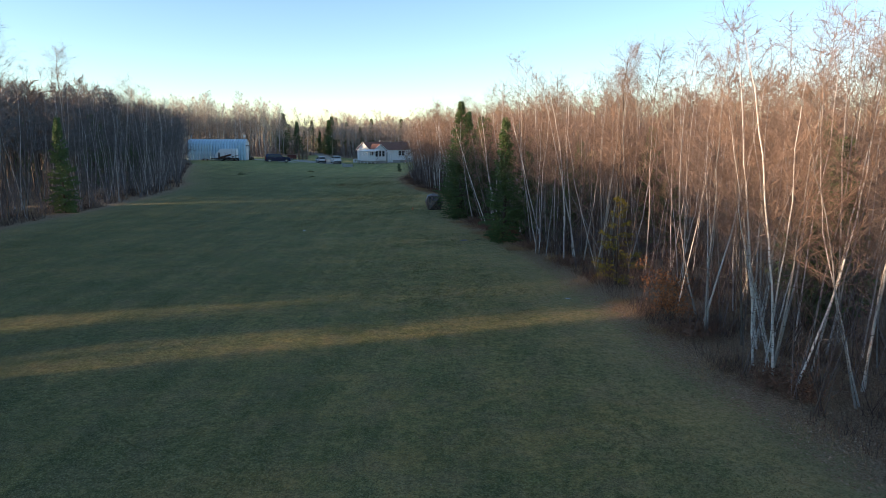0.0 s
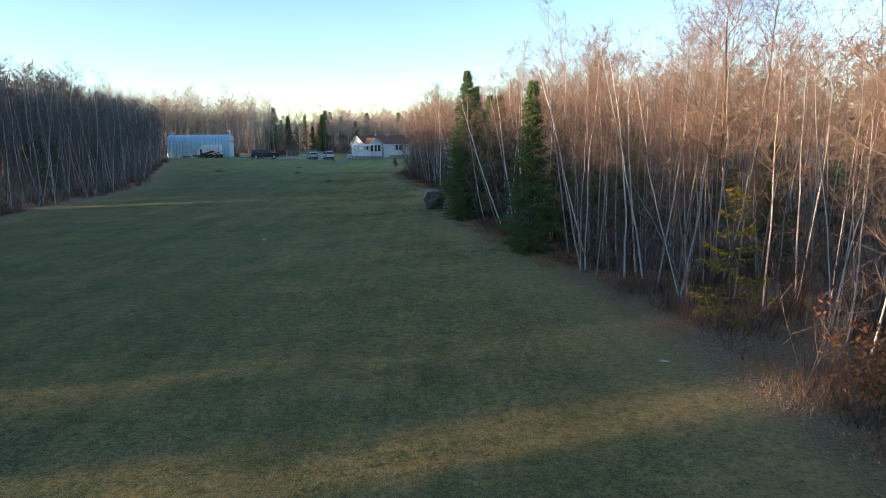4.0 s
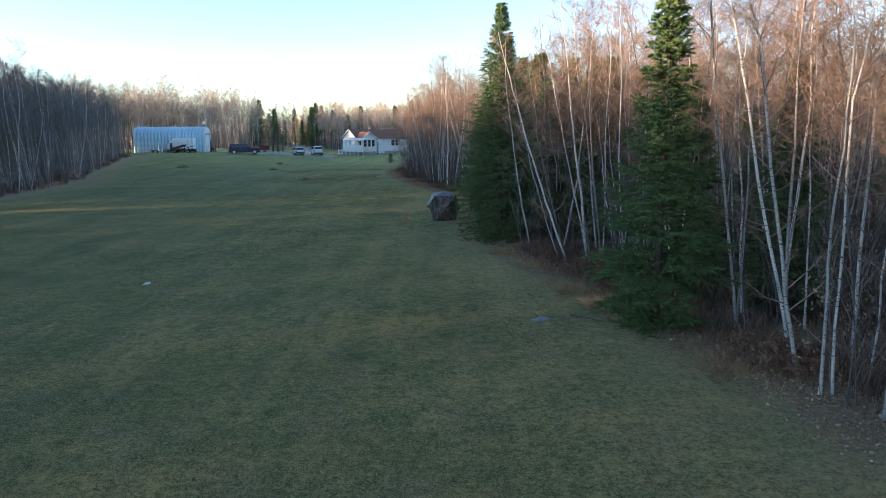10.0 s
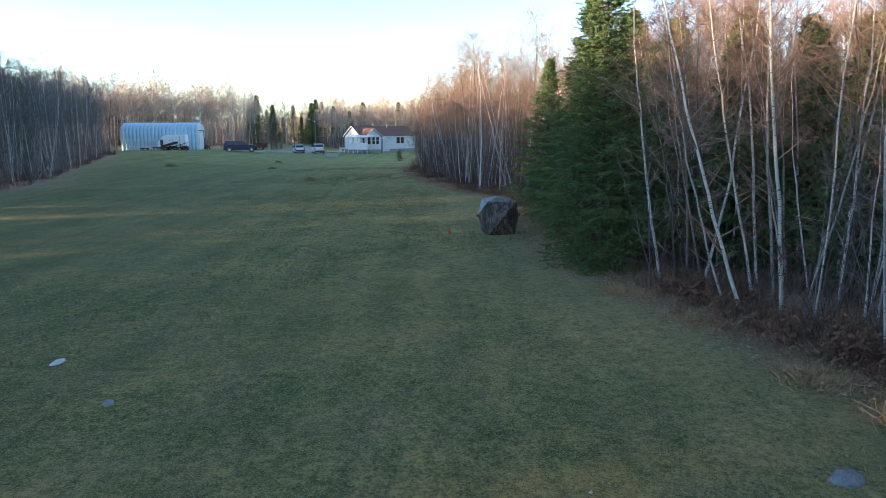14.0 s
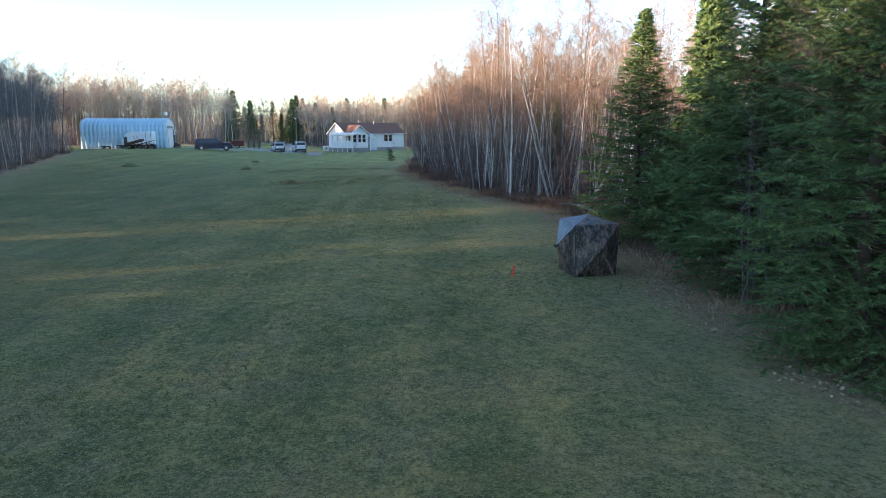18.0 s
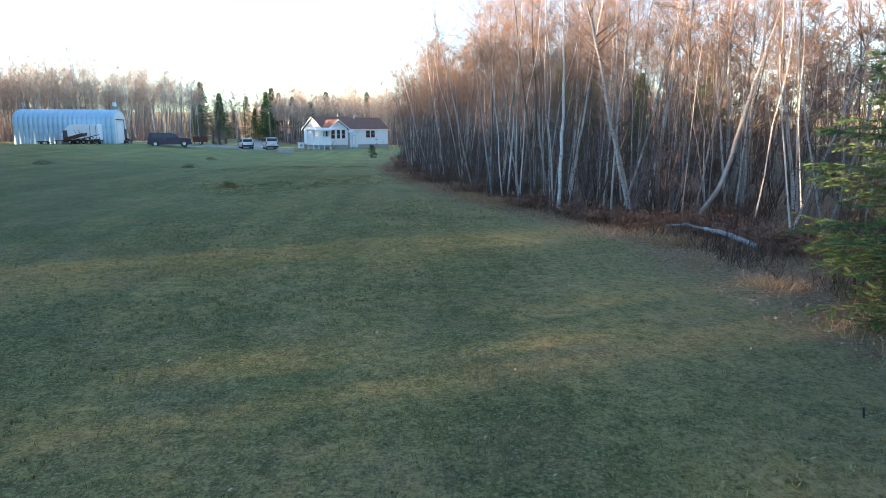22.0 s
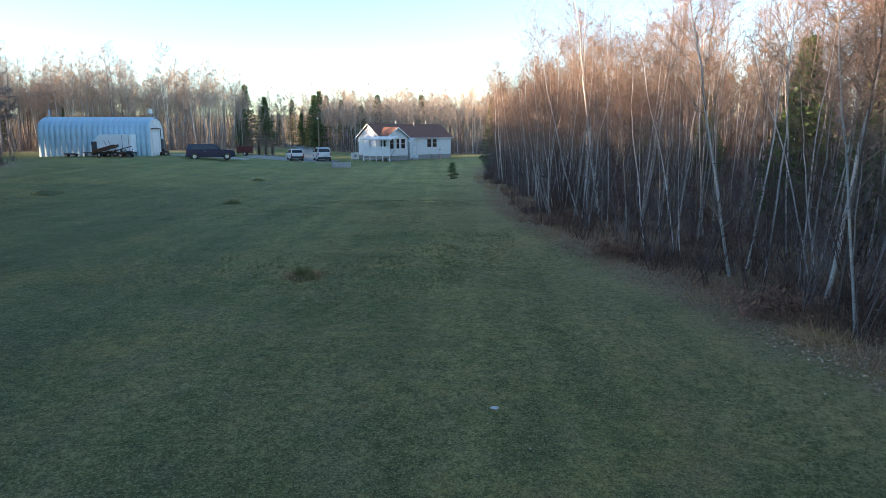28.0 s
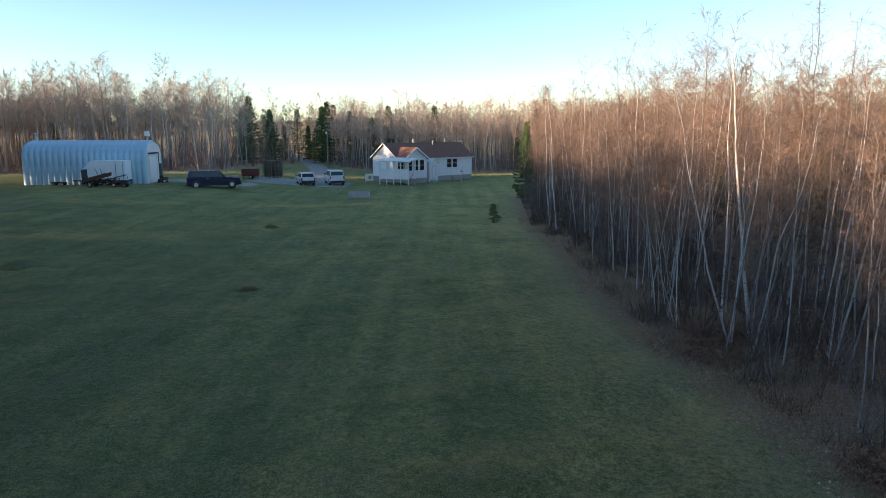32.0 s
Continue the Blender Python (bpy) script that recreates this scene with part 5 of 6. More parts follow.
# ---- vehicles ----
def wheel(root, x, y, r=0.36, w=0.24):
    s = 1 if y > 0 else -1
    tyre = part("tyre", bevelled_disc(x, y, r, w), TYRE, root)
    part("rim", rod((x, y + s * (w / 2 - 0.02), r), (x, y + s * (w / 2 + 0.012), r), r * 0.64, r * 0.56, 14), RIM, tyre)


def bevelled_disc(x, y, r, w):
    bm = rod((x, y - w / 2, r), (x, y + w / 2, r), r, r, 20)
    bmesh.ops.bevel(bm, geom=[e for e in bm.edges if abs((e.verts[0].co - e.verts[1].co).y) < 1e-4 and len(e.link_faces) == 2], offset=0.04, segments=2, affect="EDGES")
    return bm


def vehicle(name, label, m, paint, length, width, belt, roof, hood, cabin, cap=False, wheel_r=0.36):
    """A road vehicle that points along +x. cabin: x of the screen's foot, roof front, roof back and tail foot."""
    root = thing(name, label, "car", m)
    hl, hw = length / 2, width / 2
    low = [(-hl, 0.42), (-hl + 0.05, belt), (cabin[0], belt), (hl - 0.25, hood), (hl, hood - 0.18), (hl, 0.4), (hl - 0.3, 0.3), (-hl + 0.25, 0.3)]
    part("body", prism(low, -hw, hw, None, 0.06), paint, root)
    bm = bmesh.new()
    foot = [(cabin[0], belt), (cabin[1], roof), (cabin[2], roof), (cabin[3], belt)]
    inn = 0.16
    a = [bm.verts.new((x, -(hw - (0.05 if z == belt else inn)), z - (0.02 if z == belt else 0))) for x, z in foot]
    b = [bm.verts.new((x, hw - (0.05 if z == belt else inn), z - (0.02 if z == belt else 0))) for x, z in foot]
    bm.faces.new(a), bm.faces.new(b[::-1])
    for i in range(4):
        j = (i + 1) % 4
        bm.faces.new((a[j], a[i], b[i], b[j]))
    bmesh.ops.bevel(bm, geom=bm.edges[:], offset=0.05, segments=2, affect="EDGES")
    part("cabin", bm, paint, root)
    h = roof - belt
    def side(s, xa, xb, xc, xd):
        y0, y1 = s * (hw - 0.065), s * (hw - 0.145)
        pts = [(xa, y0 + s * 0.012, belt + 0.06), (xb, y0 + s * 0.012, belt + 0.06), (xc, y1 + s * 0.012, roof - 0.12), (xd, y1 + s * 0.012, roof - 0.12)]
        part("side_window", slab(pts if s < 0 else pts[::-1], 0.02), DARK_GLASS, root)
    span = cabin[1] - cabin[2]
    for s in (-1, 1):
        side(s, cabin[1] - 0.05 - span * 0.42, cabin[0] - 0.28, cabin[1] - 0.12, cabin[1] - 0.05 - span * 0.42)
        side(s, cabin[1] - 0.14 - span * 0.84, cabin[1] - 0.12 - span * 0.42, cabin[1] - 0.12 - span * 0.42, cabin[1] - 0.14 - span * 0.84)
        part("wing_mirror", box(cabin[0] - 0.35, cabin[0] - 0.2, s * hw if s > 0 else -hw - 0.2, hw + 0.2 if s > 0 else -hw, belt + 0.02, belt + 0.2, 0.03), BLACK, root)
        part("door_handle", box(cabin[1] - span * 0.4, cabin[1] - span * 0.4 + 0.18, s * hw - 0.02, s * hw + 0.02, belt - 0.16, belt - 0.12), RIM, root)
        part("headlight", box(hl - 0.1, hl + 0.015, s * (hw - 0.25) - 0.18, s * (hw - 0.25) + 0.18, hood - 0.36, hood - 0.2, 0.02), CLEAR_LAMP, root)
        part("tail_light", box(-hl - 0.012, -hl + 0.1, s * (hw - 0.1) - 0.08, s * (hw - 0.1) + 0.08, belt - 0.38, belt - 0.02, 0.02), RED_LAMP, root)
    def screen(xa, za, xb, zb, off):
        w0, w1 = hw - 0.16, hw - 0.24
        pts = [(xa + off, -w0, za), (xa + off, w0, za), (xb + off, w1, zb), (xb + off, -w1, zb)]
        part("windscreen" if off > 0 else "rear_window", slab(pts if off > 0 else pts[::-1], 0.02), DARK_GLASS, root)
    screen(cabin[0] + (cabin[1] - cabin[0]) * 0.12, belt + h * 0.12, cabin[0] + (cabin[1] - cabin[0]) * 0.88, belt + h * 0.88, 0.018)
    screen(cabin[3] + (cabin[2] - cabin[3]) * 0.15, belt + h * 0.15, cabin[3] + (cabin[2] - cabin[3]) * 0.85, belt + h * 0.85, -0.018)
    part("rear_bumper", box(-hl - 0.1, -hl + 0.1, -hw + 0.03, hw - 0.03, 0.36, 0.62, 0.04), BLACK, root)
    part("front_bumper", box(hl - 0.1, hl + 0.08, -hw + 0.03, hw - 0.03, 0.34, 0.58, 0.04), BLACK, root)
    part("grille", box(hl - 0.05, hl + 0.02, -hw * 0.5, hw * 0.5, 0.62, hood - 0.2, 0.02), RIM, root)
    part("number_plate", box(-hl - 0.02, -hl + 0.02, -0.16, 0.16, 0.72, 0.86), CLEAR_LAMP, root)
    for x in (-hl + 0.95, hl - 0.95):
        for s in (-1, 1):
            part("wheel_arch", rod((x, s * (hw - 0.2), wheel_r), (x, s * (hw + 0.006), wheel_r), wheel_r + 0.07, None, 18), BLACK, root)
            wheel(root, x, s * (hw - 0.1), wheel_r)
    return root


vehicle("pickup_truck", "dark navy pickup truck with a matching bed cap", ground_pose(-37.9, 145.7, 17.0, -0.02), NAVY, 5.6, 1.95, 1.2, 1.88, 1.12, (1.25, 0.45, -2.5, -2.72), True, 0.39)
vehicle("estate_car", "white hatchback car parked with its tail to the lawn", ground_pose(-30.35, 157.6, 112.0), CAR_WHITE, 4.3, 1.82, 1.0, 1.58, 0.98, (1.0, 0.25, -1.75, -2.08))
vehicle("pickup_truck", "white pickup truck with a bed cap, tail to the lawn", ground_pose(-27.1, 160.6, 108.0), CAR_WHITE, 5.4, 1.95, 1.2, 1.9, 1.12, (1.25, 0.5, -2.45, -2.62), True, 0.39)


def box_trailer():
    root = thing("cargo_trailer", "white enclosed cargo trailer with a sloped nose", "trailer", ground_pose(-46.6, 143.6, 5.0))
    part("body", prism([(-4.7, 0.55), (-4.75, 1.3), (-3.6, 2.62), (0, 2.62), (0, 0.55)], 0.0, 2.1, None, 0.04), TRAILER_WHITE, root)
    part("chassis", box(-4.6, 0.05, 0.1, 2.0, 0.4, 0.54), BLACK, root)
    part("drawbar", slab([(-4.7, 0.6, 0.5), (-4.7, 1.5, 0.5), (-6.0, 1.1, 0.5), (-6.0, 1.0, 0.5)], 0.1), BLACK, root)
    part("side_door", box(-0.95, -0.3, -0.02, 0.0, 0.7, 2.45, 0.01), TRAILER_WHITE, root)
    for x in (-1.0, -0.25):
        part("door_bar", rod((x, -0.03, 0.6), (x, -0.03, 2.55), 0.02), BLACK, root)
    for x in (-1.9, -2.7):
        for y in (0.0, 2.1):
            wheel(root, x, y, 0.33, 0.22)
    part("mudguard", box(-3.15, -1.45, -0.16, 0.02, 0.66, 0.74, 0.02), BLACK, root)
    part("nose_leg", rod((-5.8, 1.05, -0.03), (-5.8, 1.05, 0.5), 0.05), BLACK, root)
    for s in (0.25, 1.85):
        part("tail_light", box(-0.01, 0.03, s - 0.06, s + 0.06, 0.7, 0.95), RED_LAMP, root)


box_trailer()


def tipped_trailer():
    root = thing("utility_trailer", "old open utility trailer with a tipped rusty bed and long drawbar", "trailer", ground_pose(-49.0, 141.2, 3.0))
    root.scale = (0.72, 0.8, 0.85)
    part("bed", slab([(-0.9, -0.7, 0.72), (2.5, -0.7, 1.5), (2.5, 0.7, 1.5), (-0.9, 0.7, 0.72)], 0.12), RUST, root)
    for y in (-0.72, 0.7):
        part("side_board", slab([(-0.9, y, 0.74), (2.5, y, 1.52), (2.5, y, 1.8), (-0.9, y, 1.0)], 0.03), RUST, root)
    part("tailboard", box(-1.02, -0.9, -0.7, 0.7, 0.4, 2.15, 0.02), BLACK, root)
    part("drawbar", rod((0.4, 0.0, 0.55), (4.9, 0.1, 1.5), 0.06), RUST, root)
    part("axle", rod((0.1, -0.85, 0.36), (0.1, 0.85, 0.36), 0.05), BLACK, root)
    part("frame_beam", rod((-0.6, 0.0, 0.4), (2.4, 0.0, 0.65), 0.07), BLACK, root)
    part("stand_leg", rod((2.3, 0, -0.04), (2.3, 0, 1.4), 0.05), RUST, root)
    for x in (1.3, 2.0):
        part("stake", rod((x, -0.72, 1.6), (x - 0.35, -0.72, 2.3), 0.035), RUST, root)
    for y in (-0.8, 0.8):
        wheel(root, 0.1, y, 0.36, 0.2)


tipped_trailer()


def lawn_tractor(m, label):
    root = thing("lawn_tractor", label, "tractor", m)
    part("hood", box(0.1, 0.95, -0.26, 0.26, 0.42, 0.86, 0.07), BLACK, root)
    part("seat", box(-0.55, -0.15, -0.24, 0.24, 0.72, 0.82, 0.04), BLACK, root)
    part("seat_back", box(-0.62, -0.52, -0.24, 0.24, 0.8, 1.15, 0.04), BLACK, root)
    part("fender", box(-0.85, -0.05, -0.45, 0.45, 0.55, 0.68, 0.05), RUST, root)
    part("steering_column", rod((0.15, 0, 0.75), (-0.05, 0, 1.02), 0.03), BLACK, root)
    part("steering_wheel", rod((-0.06, 0, 1.02), (-0.08, 0, 1.05), 0.18, 0.18, 14), BLACK, root)
    part("mower_deck", box(-0.2, 0.6, -0.5, 0.5, 0.12, 0.28, 0.05), RUST, root)
    for x, r, y in ((-0.5, 0.3, 0.4), (0.7, 0.22, 0.38)):
        for s in (-1, 1):
            wheel(root, x, s * y, r, 0.2)


lawn_tractor(ground_pose(-46.2, 141.3, 0.0, -0.01) @ Matrix.Scale(0.85, 4), "dark riding mower parked before the steel shed")
lawn_tractor(ground_pose(-44.4, 147.6, 80.0, -0.01) @ Matrix.Scale(0.7, 4), "dark small machine beside the steel shed")


def flat_cart():
    root = thing("flat_cart", "low dark flat cart lying by the shed wall", "cart", ground_pose(-53.6, 143.2, 6.0))
    root.scale = (0.62, 0.7, 0.7)
    part("platform", box(-1.1, 1.1, -0.5, 0.5, 0.38, 0.48, 0.02), BLACK, root)
    part("side_rail", box(-1.1, 1.1, -0.52, -0.46, 0.48, 0.62, 0.01), BLACK, root)
    for x in (-0.7, 0.7):
        for y in (-0.45, 0.45):
            wheel(root, x, y, 0.24, 0.14)
    part("pull_bar", rod((1.1, 0, 0.42), (2.0, 0, 0.16), 0.03), BLACK, root)


flat_cart()


def lumber_stack():
    root = thing("lumber_stack", "tall stack of sawn boards weathering beside the yard", "lumber", ground_pose(-36.0, 163.2, 2.0))
    first = part("board", box(-1.3, 1.3, -0.09, 0.09, 0.0, 0.05, 0.006), TIMBER, root)
    first.location = (0, -0.55, 0.22)
    for z in range(16):
        for k in range(7):
            if z == 0 and k == 0:
                continue
            ob = new("board", first.data)
            ob.parent = root
            ob.location = (random.uniform(-0.09, 0.09), -0.55 + k * 0.19, 0.22 + z * 0.14)
    for z in range(16):
        for x in (-1.0, 0.0, 1.0):
            part("sticker", box(x - 0.03, x + 0.03, -0.65, 0.7, 0.275 + z * 0.14, 0.355 + z * 0.14), TIMBER, root) if z < 15 else None
    for x in (-1.0, 0.0, 1.0):
        part("bearer", box(x - 0.09, x + 0.09, -0.7, 0.75, -0.05, 0.21, 0.01), CONCRETE, root)


lumber_stack()


def red_trailer():
    root = thing("red_trailer", "low dull red wooden trailer box behind the truck", "trailer", ground_pose(-37.6, 158.0, 8.0))
    root.scale = (0.62, 0.8, 0.9)
    for y in (0.0, 1.5):
        for i in range(5):
            part("plank", box(-1.7, 1.7, y, y + 0.04, 0.5 + i * 0.19, 0.67 + i * 0.19, 0.006), BARN_RED, root)
    for x in (-1.72, 1.68):
        part("end_board", box(x, x + 0.04, 0.0, 1.54, 0.5, 1.44), BARN_RED, root)
    part("floor", box(-1.7, 1.7, 0, 1.54, 0.44, 0.5), BARN_RED, root)
    for y in (-0.12, 1.66):
        wheel(root, 0.1, y, 0.34, 0.2)
    part("prop", rod((-1.5, 0.75, -0.05), (-1.5, 0.75, 0.46), 0.05), BLACK, root)
    part("prop", rod((1.5, 0.75, -0.05), (1.5, 0.75, 0.46), 0.05), BLACK, root)


red_trailer()


def planter():
    root = thing("concrete_trough", "grey concrete trough standing on the lawn", "trough", ground_pose(-21.6, 143.4, 0.0))
    part("front_wall", box(-1.1, 1.1, -0.5, -0.4, -0.06, 0.62, 0.015), CONCRETE, root)
    part("back_wall", box(-1.1, 1.1, 0.4, 0.5, -0.06, 0.62, 0.015), CONCRETE, root)
    for x in (-1.1, 1.0):
        part("end_wall", box(x, x + 0.1, -0.4, 0.4, -0.06, 0.62, 0.012), CONCRETE, root)
    part("soil", box(-1.0, 1.0, -0.4, 0.4, -0.06, 0.4), MOUND_EARTH, root)


planter()


def utility_pole(x, y, tall, lamp):
    root = thing("utility_pole", "tall weathered wooden utility pole beside the lane", "pole", ground_pose(x, y, 0.0))
    part("shaft", rod((0, 0, -0.3), (0, 0, tall), 0.14, 0.09, 10), TIMBER, root)
    part("crossarm", box(-0.7, 0.7, -0.06, 0.06, tall - 0.7, tall - 0.58, 0.01), TIMBER, root)
    for s in (-0.6, 0.6):
        part("insulator", rod((s, 0, tall - 0.58), (s, 0, tall - 0.42), 0.05, 0.035), WHITE, root)
    if lamp:
        arm = part("lamp_arm", rod((0, 0, tall - 1.2), (0, -0.9, tall - 0.9), 0.03), STEEL, root)
        part("lamp_head", rod((0, -0.9, tall - 1.05), (0, -0.9, tall - 0.8), 0.16, 0.08, 10), WHITE, arm)


utility_pole(-33.4, 192.0, 7.2, True)
utility_pole(-41.2, 203.0, 8.2, False)


def picnic_table():
    root = thing("picnic_table", "small wooden picnic table on the grass by the house", "table", ground_pose(-10.3, 166.2, 20.0))
    for i in range(5):
        part("top_plank", box(-0.9, 0.9, -0.36 + i * 0.145, -0.23 + i * 0.145, 0.72, 0.76), DECK_WOOD, root)
    for y in (-0.72, 0.72):
        part("bench_plank", box(-0.9, 0.9, y - 0.13, y + 0.13, 0.42, 0.46), DECK_WOOD, root)
    for x in (-0.7, 0.7):
        part("cross_beam", box(x - 0.03, x + 0.03, -0.8, 0.8, 0.34, 0.42), DECK_WOOD, root)
        for s in (-1, 1):
            part("leg", rod((x, s * 0.62, -0.04), (x, s * 0.25, 0.73), 0.045), DECK_WOOD, root)


picnic_table()


def feeder():
    root = thing("bird_feeder", "white post with a small pinkish feeder", "feeder", ground_pose(-9.8, 164.4, 0.0))
    part("post", rod((0, 0, -0.1), (0, 0, 1.9), 0.05), WHITE, root)
    part("tray", box(-0.22, 0.22, -0.2, 0.2, 1.5, 1.56, 0.01), BARN_RED, root)
    part("feeder_roof", prism([(-0.3, 1.9), (0.3, 1.9), (0, 2.15)], -0.22, 0.22), WHITE, root)
    part("skirt", rod((0, 0, 0.3), (0, 0, 0.95), 0.2, 0.1, 10), plain("pinkish_paint", (0.55, 0.30, 0.28)), root)


feeder()


def tank():
    root = thing("utility_cabinet", "white utility cabinet beside the house", "cabinet", ground_pose(-23.0, 166.2, 20.0))
    part("case", box(-0.5, 0.5, -0.35, 0.35, 0.08, 1.05, 0.03), WHITE, root)
    part("plinth", box(-0.55, 0.55, -0.4, 0.4, -0.08, 0.08, 0.01), CONCRETE, root)
    part("fan_grille", rod((0, -0.36, 0.56), (0, -0.33, 0.56), 0.24, None, 18), SKIRT, root)


tank()


# ---- camouflage blind ----
def blind():
    root = thing("hunting_blind", "pop-up camouflage cloth blind with bulging sides and guy lines", "tent", ground_pose(-0.85, 57.15, 8.0, -0.02))
    root.scale = (0.95, 0.95, 0.96)
    b, t, zt = 0.55, 0.58, 1.33
    low = [(-b, -b, 0), (b, -b, 0), (b, b, 0), (-b, b, 0)]
    top = [(-t, -t, zt), (t, -t, zt), (t, t, zt), (-t, t, zt)]
    out = [(0, -1), (1, 0), (0, 1), (-1, 0)]
    for i in range(4):
        j = (i + 1) % 4
        n = out[i]
        hub = (n[0] * 0.86, n[1] * 0.86, 0.74)
        bm = bmesh.new()
        ring = [low[i], low[j], top[j], top[i]]
        v = [bm.verts.new(p) for p in ring]
        c = bm.verts.new(hub)
        faces = [bm.faces.new((v[k], v[(k + 1) % 4], c)) for k in range(4)]
        # the upward-tilted west facet gets the sky-reflection tint
        if i == 3:
            faces[2].material_index = 1
        bmesh.ops.subdivide_edges(bm, edges=bm.edges[:], cuts=3, use_grid_fill=True)
        rng = np.random.default_rng(i)
        for w in bm.verts:
            w.co += Vector((n[0], n[1], 0)) * float(rng.normal(0, 0.012))
        panel = part("side_panel", bm, CAMO, root, "side panel with blue-grey sky reflection coloured into its upper cloth" if i == 3 else "")
        panel.data.materials.append(SKYLIT_CAMO)
        part("hub_cap", rod(hub, (hub[0] + n[0] * 0.04, hub[1] + n[1] * 0.04, 0.70), 0.05, 0.04, 10), BLACK, panel)
        # zipped window seams
        u = Vector((-n[1], n[0], 0))
        for s in (-0.34, 0.3):
            p0 = Vector((n[0] * 0.64, n[1] * 0.64, 0.16)) + u * s
            p1 = Vector((n[0] * 0.69, n[1] * 0.69, 1.02)) + u * s
            part("zip_seam", rod(p0, p1, 0.008, 0.008, 5), BLACK, panel)
        a, e = Vector(hub), Vector((n[0] * 2.0, n[1] * 2.0, 0.02))
        part("guy_line", rod(a, e, 0.002, 0.002, 5), CORD, root)
        part("ground_peg", rod((e.x, e.y, 0.12), (e.x * 0.98, e.y * 0.98, -0.1), 0.01), BLACK, root)
    for k in range(4):
        bm = bmesh.new()
        bm.faces.new([bm.verts.new(p) for p in (top[k], top[(k + 1) % 4], (0, 0, zt + 0.19))])
        bmesh.ops.subdivide_edges(bm, edges=bm.edges[:], cuts=2, use_grid_fill=True)
        part("roof_panel", bm, SKYLIT_CAMO if k == 3 else CAMO, root, "roof panel tinted blue-grey for sky reflection" if k == 3 else "")
    for k in range(4):
        part("pole", rod(low[k], top[k], 0.008), BLACK, root)


blind()


def marker():
    root = thing("marker_peg", "short orange-red plastic marker peg in the grass", "marker", ground_pose(-2.78, 56.7, 0.0))
    part("tube", rod((0, 0, -0.05), (0.02, 0, 0.21), 0.032, 0.028, 12), ORANGE, root)
    part("cap", rod((0.02, 0, 0.21), (0.02, 0, 0.25), 0.038, 0.028, 12), ORANGE, root)


marker()


# ---- stones, mounds, fallen wood ----
def lump(name, label, category, x, y, rx, ry, rz, mat, seed, sink=0.3, rough=0.18):
    bm = bmesh.new()
    bmesh.ops.create_icosphere(bm, subdivisions=3, radius=1.0)
    for v in bm.verts:
        k = 1 + rough * noise.noise(v.co * 1.6 + Vector((seed * 3.1, 0, 0))) + rough * 0.5 * noise.noise(v.co * 4 + Vector((0, seed * 2.3, 0)))
        v.co = Vector((v.co.x * rx, v.co.y * ry, v.co.z * rz)) * k
    ob = part(name, bm, mat, None, "", True)
    ob.matrix_basis = ground_pose(x, y, seed * 40.0, -rz * sink)
    return tagged(ob, label, category)


lump("flat_stone", "flat grey stone slab lying level in the grass", "stone", 1.3, 39.2, 0.27, 0.16, 0.04, ROCK, 1, 0.55, 0.45)
lump("stone", "small pale stone on the lawn", "stone", -9.6, 43.0, 0.16, 0.09, 0.05, PALE_ROCK, 2)
lump("stone", "small grey stone sunk in the lawn", "stone", -7.9, 41.3, 0.2, 0.11, 0.04, ROCK, 3)
lump("stone", "small pale stone near the leaf litter", "stone", 5.0, 24.7, 0.15, 0.07, 0.04, PALE_ROCK, 4)
lump("stone", "small pale stone at the lawn's side", "stone", -9.0, 75.5, 0.08, 0.06, 0.04, PALE_ROCK, 5)
lump("boulder", "low grey-brown boulder among dead leaves", "stone", 3.3, 44.4, 0.5, 0.36, 0.24, BOULDER, 6, 0.45)
MOUNDS = [(-33.6, 105.7, 1.0, 0.36), (-13.4, 83.6, 0.5, 0.15), (-25.2, 121.0, 0.7, 0.15), (-21.1, 101.6, 0.5, 0.12)]
for i, (x, y, r, hgt) in enumerate(MOUNDS):
    mound = lump("grass_mound", "low rough mound of dark earth and grass", "mound", x, y, r, r * 0.7, hgt, MOUND_EARTH, 11 + i, 0.45, 0.3)
    mr = np.random.default_rng(400 + i)
    q = mr.normal(0, 0.42, (420, 2)) * (r, r * 0.7)
    base = np.stack([q[:, 0], q[:, 1], hgt * np.sqrt(np.clip(1 - (q[:, 0] / r) ** 2 - (q[:, 1] / r / 0.7) ** 2, 0, 1)) * 0.9 + np.where((q[:, 0] / r) ** 2 + (q[:, 1] / r / 0.7) ** 2 > 0.95, hgt * 0.4, 0)], 1)
    acc = Tris()
    acc.slivers(base, base + mr.normal(0, 0.08, (420, 3)) + (0, 0, 0.16), 0.008)
    tuft = tagged(new("grass_tuft", mesh_of("grass_tuft", *acc.arrays(), GRASS)), kind="stuff")
    tuft.parent = mound


def stem(name, label, pts, radii, mat, category, sides=9):
    acc = Tris()
    n = 14
    t = np.linspace(0, 1, len(pts))
    u = np.linspace(0, 1, n)
    p = np.stack([np.interp(u, t, [q[c] for q in pts]) for c in range(3)], 1)
    rng = np.random.default_rng(len(label))
    p[1:-1] += rng.normal(0, 0.012, (n - 2, 3))
    acc.tube(p, np.interp(u, t, radii), sides)
    v, f = acc.arrays()
    a = len(v)
    ends = [np.arange(sides), np.arange(a - sides, a)]
    v = np.concatenate([v, [p[0], p[-1]]])
    caps = [[e[k], e[(k + 1) % sides], a + i] for i, e in enumerate(ends) for k in range(sides)]
    return tagged(new(name, mesh_of(name, v, np.concatenate([f, caps]), mat, True)), label, category)


